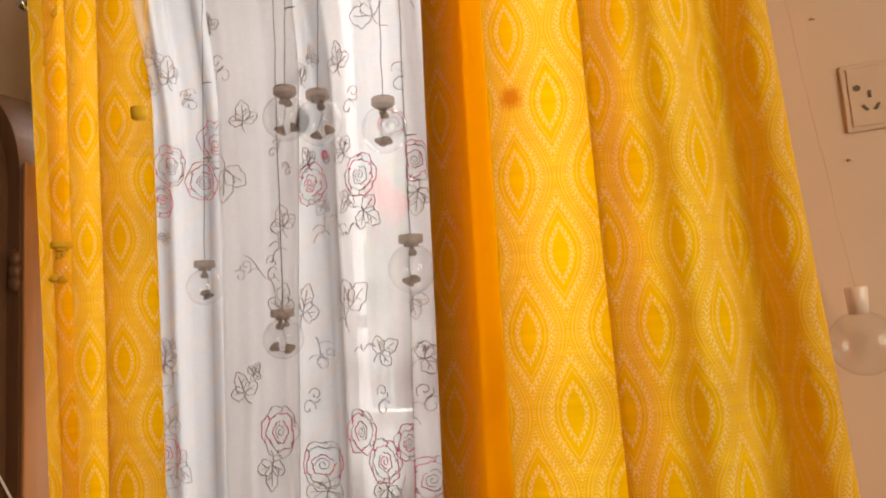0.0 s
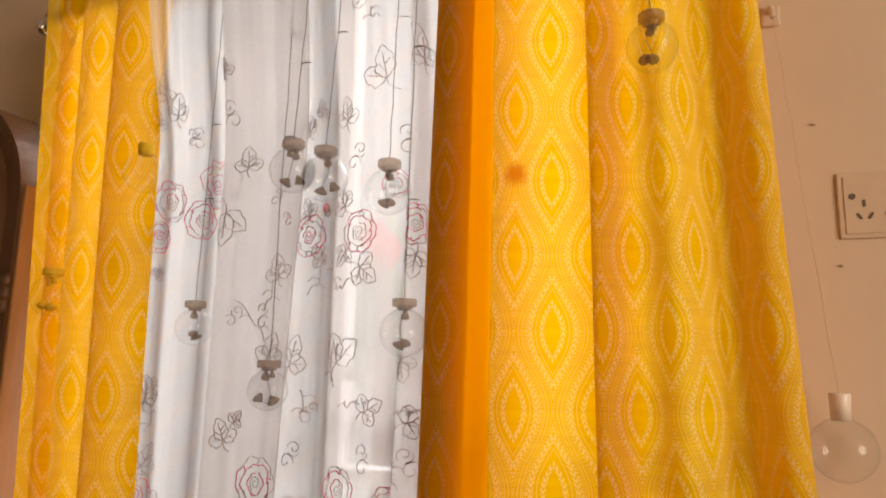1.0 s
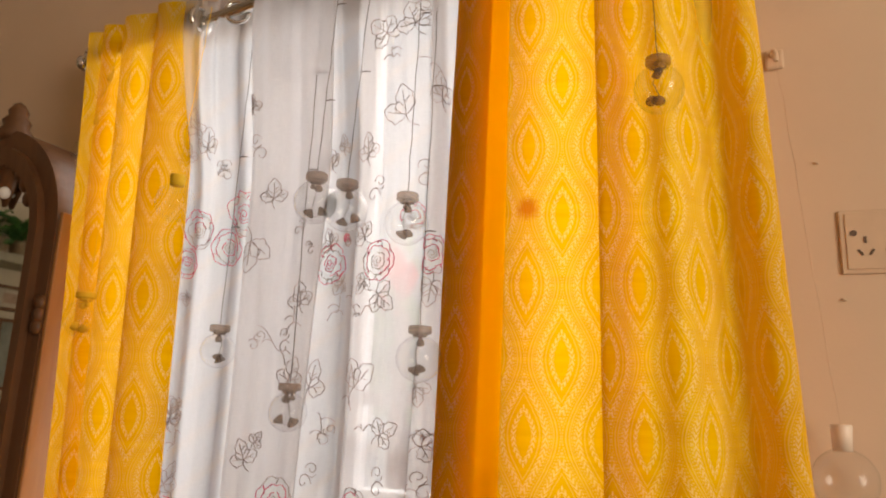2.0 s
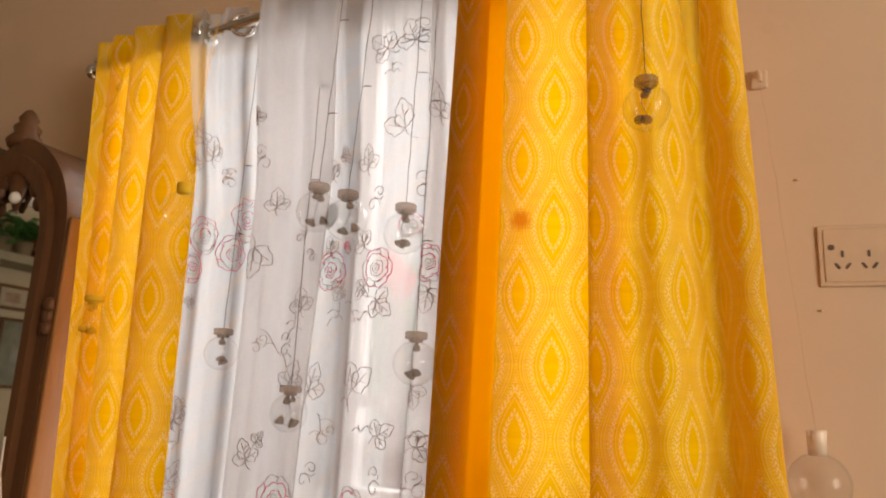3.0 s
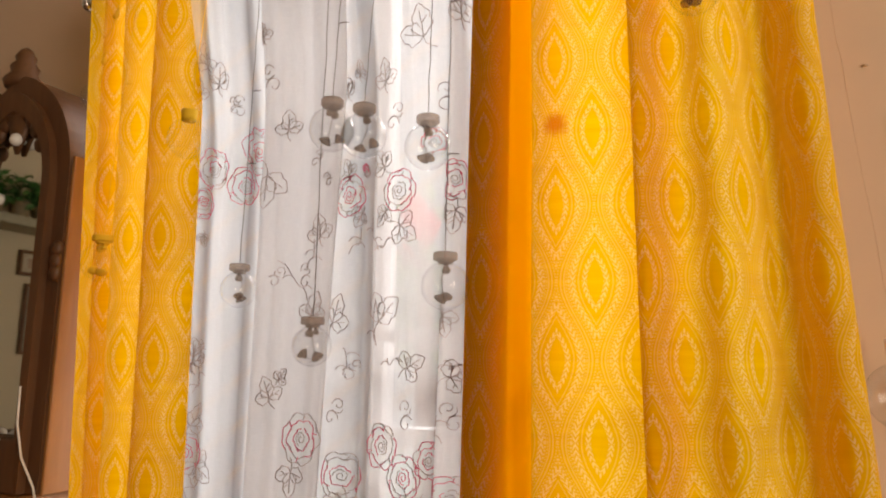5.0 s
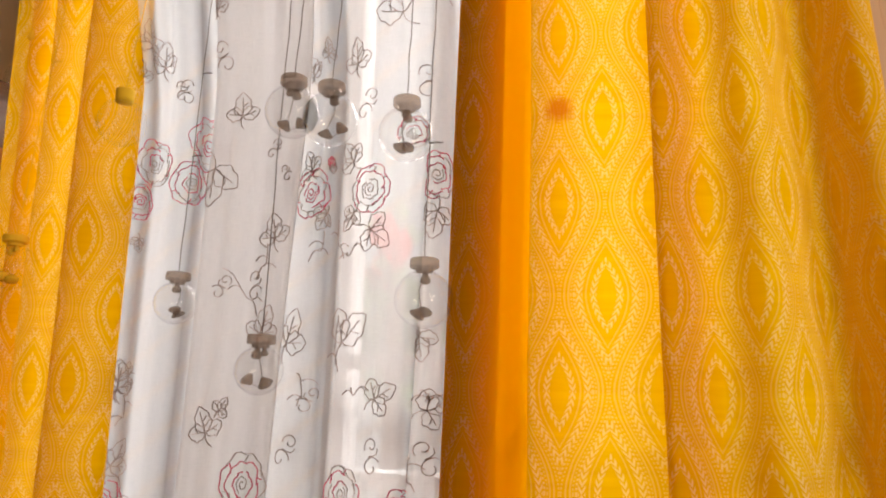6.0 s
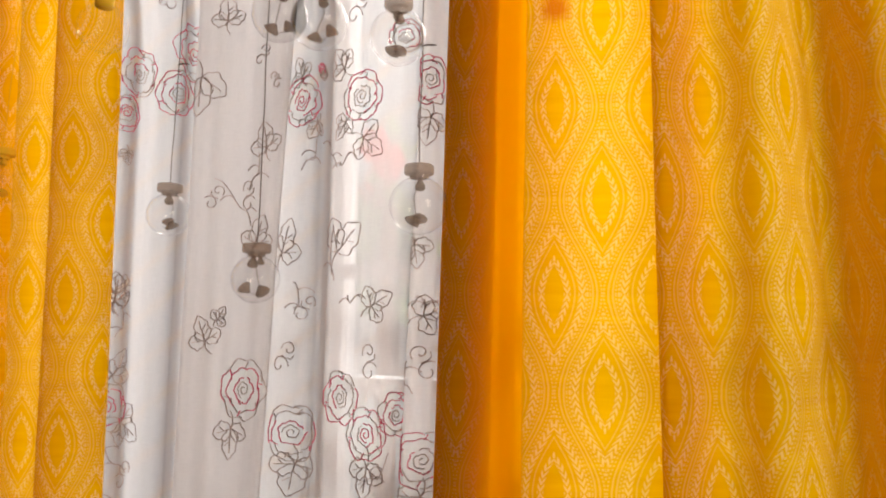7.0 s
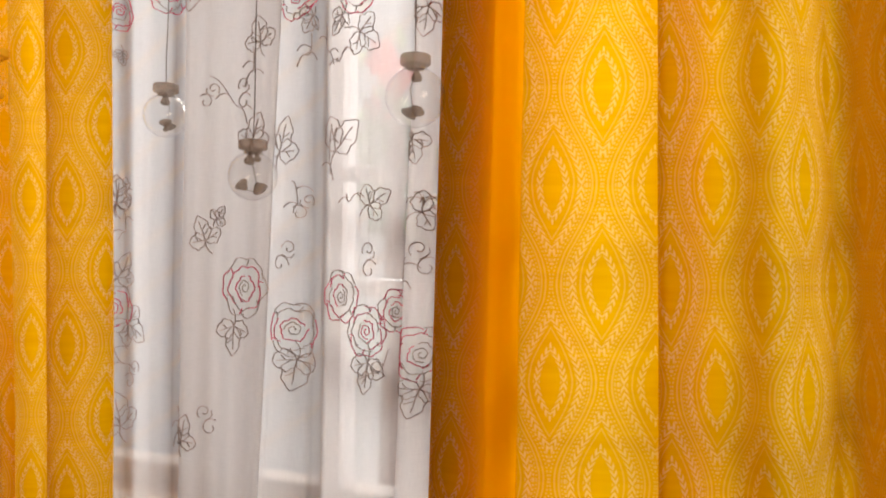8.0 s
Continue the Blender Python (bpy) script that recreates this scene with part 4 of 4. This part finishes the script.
for bx, bz in ((MXC + 0.004, 1.611), (MXC - MHALF - 0.006, 1.534), (MXC - MHALF - 0.006, 1.367), (MXC - MHALF - 0.006, 1.205), (MXC - 0.05, 1.166), (MXC - 0.018, 1.166), (MXC + 0.014, 1.166), (MXC + 0.046, 1.166)):
    b = bmesh.new()
    lathe([(0.007, 0), (0.008, 0.006), (0.0145, 0.016), (0.0165, 0.024), (0.0135, 0.034), (0.006, 0.0395), (0, 0.0405)], 18, b)
    bmesh.ops.transform(b, verts=b.verts[:], matrix=pose(bx, -0.119 if bz == 1.611 else -0.137, bz, 90, 0, 0) @ Matrix.Diagonal((0.62, 0.62, 0.5, 1)))
    under(part("bulb", b, BULB, mirror, "round milky white bulb", smooth=True), mirror)
lead = empty("mirror_cable", (-0.707, -0.12, 1.1), "thin white cable with an inline switch beside the mirror", "cable")
path = [(-0.735, -0.142, 1.24), (-0.728, -0.146, 1.19), (-0.716, -0.144, 1.145), (-0.708, -0.128, 1.105), (-0.7075, -0.115, 1.06), (-0.708, -0.112, 0.9), (-0.708, -0.11, 0.6)]
fine = []
for a, b in zip(path, path[1:]):
    fine += [Vector(a).lerp(Vector(b), k / 5) for k in range(5)]
under(part("wire", tube(fine, 0.0016, 8), CABLE, lead), lead)
under(part("inline_switch", box_bm(-0.7125, -0.7035, -0.119, -0.109, 1.03, 1.062, 0.003), CABLE, lead), lead)

closet = empty("tall_cabinet", (-1.28, -0.09, 0), "tall dull brown wooden cabinet beside the dressing table", "cabinet")
under(part("body", box_bm(-1.55, -1.016, -0.17, -0.004, 0, 1.752, 0.003), CABINET, closet), closet)
under(part("cabinet_door", box_bm(-1.545, -1.285, -0.186, -0.172, 0.05, 1.735, 0.003), CABINET, closet), closet)
under(part("cabinet_door", box_bm(-1.281, -1.02, -0.186, -0.172, 0.05, 1.735, 0.003), CABINET, closet), closet)

# ---- the west wall, seen in the mirror ----
shelf = tagged(part("wall_shelf", box_bm(X0, X0 + 0.16, -1.42, -0.95, 1.752, 1.786, 0.004), plain("grey_green_board", (0.36, 0.36, 0.27), 0.6)), "grey-green wooden shelf board on the wall", "shelf")
rnd = random.Random(12)
for k, py in enumerate((-1.03, -1.13, -1.22)):
    pot = empty("potted_plant", (X0 + 0.08, py, 1.786), "small green leafy potted plant on the shelf", "plant", "plants on the shelf")
    part("pot", lathe([(0.028, 0), (0.036, 0.06), (0.038, 0.062), (0.034, 0.058), (0, 0.05)], 18), plain("pot_clay", (0.25, 0.20, 0.12), 0.7), pot)
    bm = bmesh.new()
    for _ in range(70):
        a, r, h = rnd.uniform(0, 6.28), rnd.uniform(0.0, 0.06), rnd.uniform(0.05, 0.15)
        l = rnd.uniform(0.03, 0.05)
        mm = pose(r * math.cos(a), r * math.sin(a), h, rnd.uniform(-60, 60), rnd.uniform(-60, 60), math.degrees(a))
        bm.faces.new([bm.verts.new(mm @ Vector(c)) for c in ((0, 0, 0), (l * 0.3, l * 0.5, 0.005), (0, l, 0), (-l * 0.3, l * 0.5, 0.005))])
    part("leaves", bm, plain("pot_leaf", (0.05, 0.16, 0.03), 0.5, vary=0.4), pot)
book = tagged(part("book", box_bm(X0 + 0.02, X0 + 0.14, -1.30, -1.275, 1.786, 1.93, 0.002), plain("red_book", (0.35, 0.10, 0.07), 0.6)), "thin red-brown book standing on the shelf", "book")
tagged(part("book", box_bm(X0 + 0.02, X0 + 0.14, -1.345, -1.305, 1.786, 1.925, 0.002), plain("pink_book", (0.55, 0.36, 0.30), 0.6)), "dull pink book standing on the shelf", "book")


def picture(y0, y1, z0, z1, field, mark, label):
    root = empty("framed_picture", (X0, (y0 + y1) / 2, z0), label, "picture")
    w = 0.012
    for a in ((y0, y1, z0, z0 + w), (y0, y1, z1 - w, z1), (y0, y0 + w, z0 + w, z1 - w), (y1 - w, y1, z0 + w, z1 - w)):
        under(part("picture_frame", box_bm(X0, X0 + 0.018, *a, 0.002), DARKWOOD, root), root)
    under(part("print", box_bm(X0, X0 + 0.008, y0 + w, y1 - w, z0 + w, z1 - w), field, root), root)
    cy, cz, hy, hz = (y0 + y1) / 2, (z0 + z1) / 2, (y1 - y0) * 0.22, (z1 - z0) * 0.2
    under(part("motif", box_bm(X0 + 0.008, X0 + 0.0095, cy - hy, cy + hy, cz - hz, cz + hz, 0.0005), mark, root), root)


PALE = plain("pale_paper", (0.55, 0.50, 0.38), 0.7)
picture(-1.345, -1.20, 1.595, 1.69, PALE, plain("buff_print", (0.42, 0.32, 0.24), 0.7, vary=0.3, scale=60), "small framed print in a dark narrow frame")
picture(-1.47, -1.235, 1.30, 1.565, plain("grey_green_print", (0.25, 0.28, 0.24), 0.6, vary=0.25, scale=14), plain("grey_print", (0.30, 0.33, 0.30), 0.6, vary=0.3, scale=20), "grey-green framed print in a dark narrow frame")
chest = empty("chest_of_drawers", (-2.05, -1.3, 0), "dark brown wooden chest of drawers by the wall", "chest of drawers")
under(part("carcass", box_bm(X0, -1.86, -1.75, -0.85, 0, 1.03, 0.006), DARKWOOD, chest), chest)
for k in range(4):
    under(part("drawer_front", box_bm(-1.859, -1.842, -1.73, -0.87, 0.06 + k * 0.24, 0.28 + k * 0.24, 0.004), DARKWOOD, chest), chest)
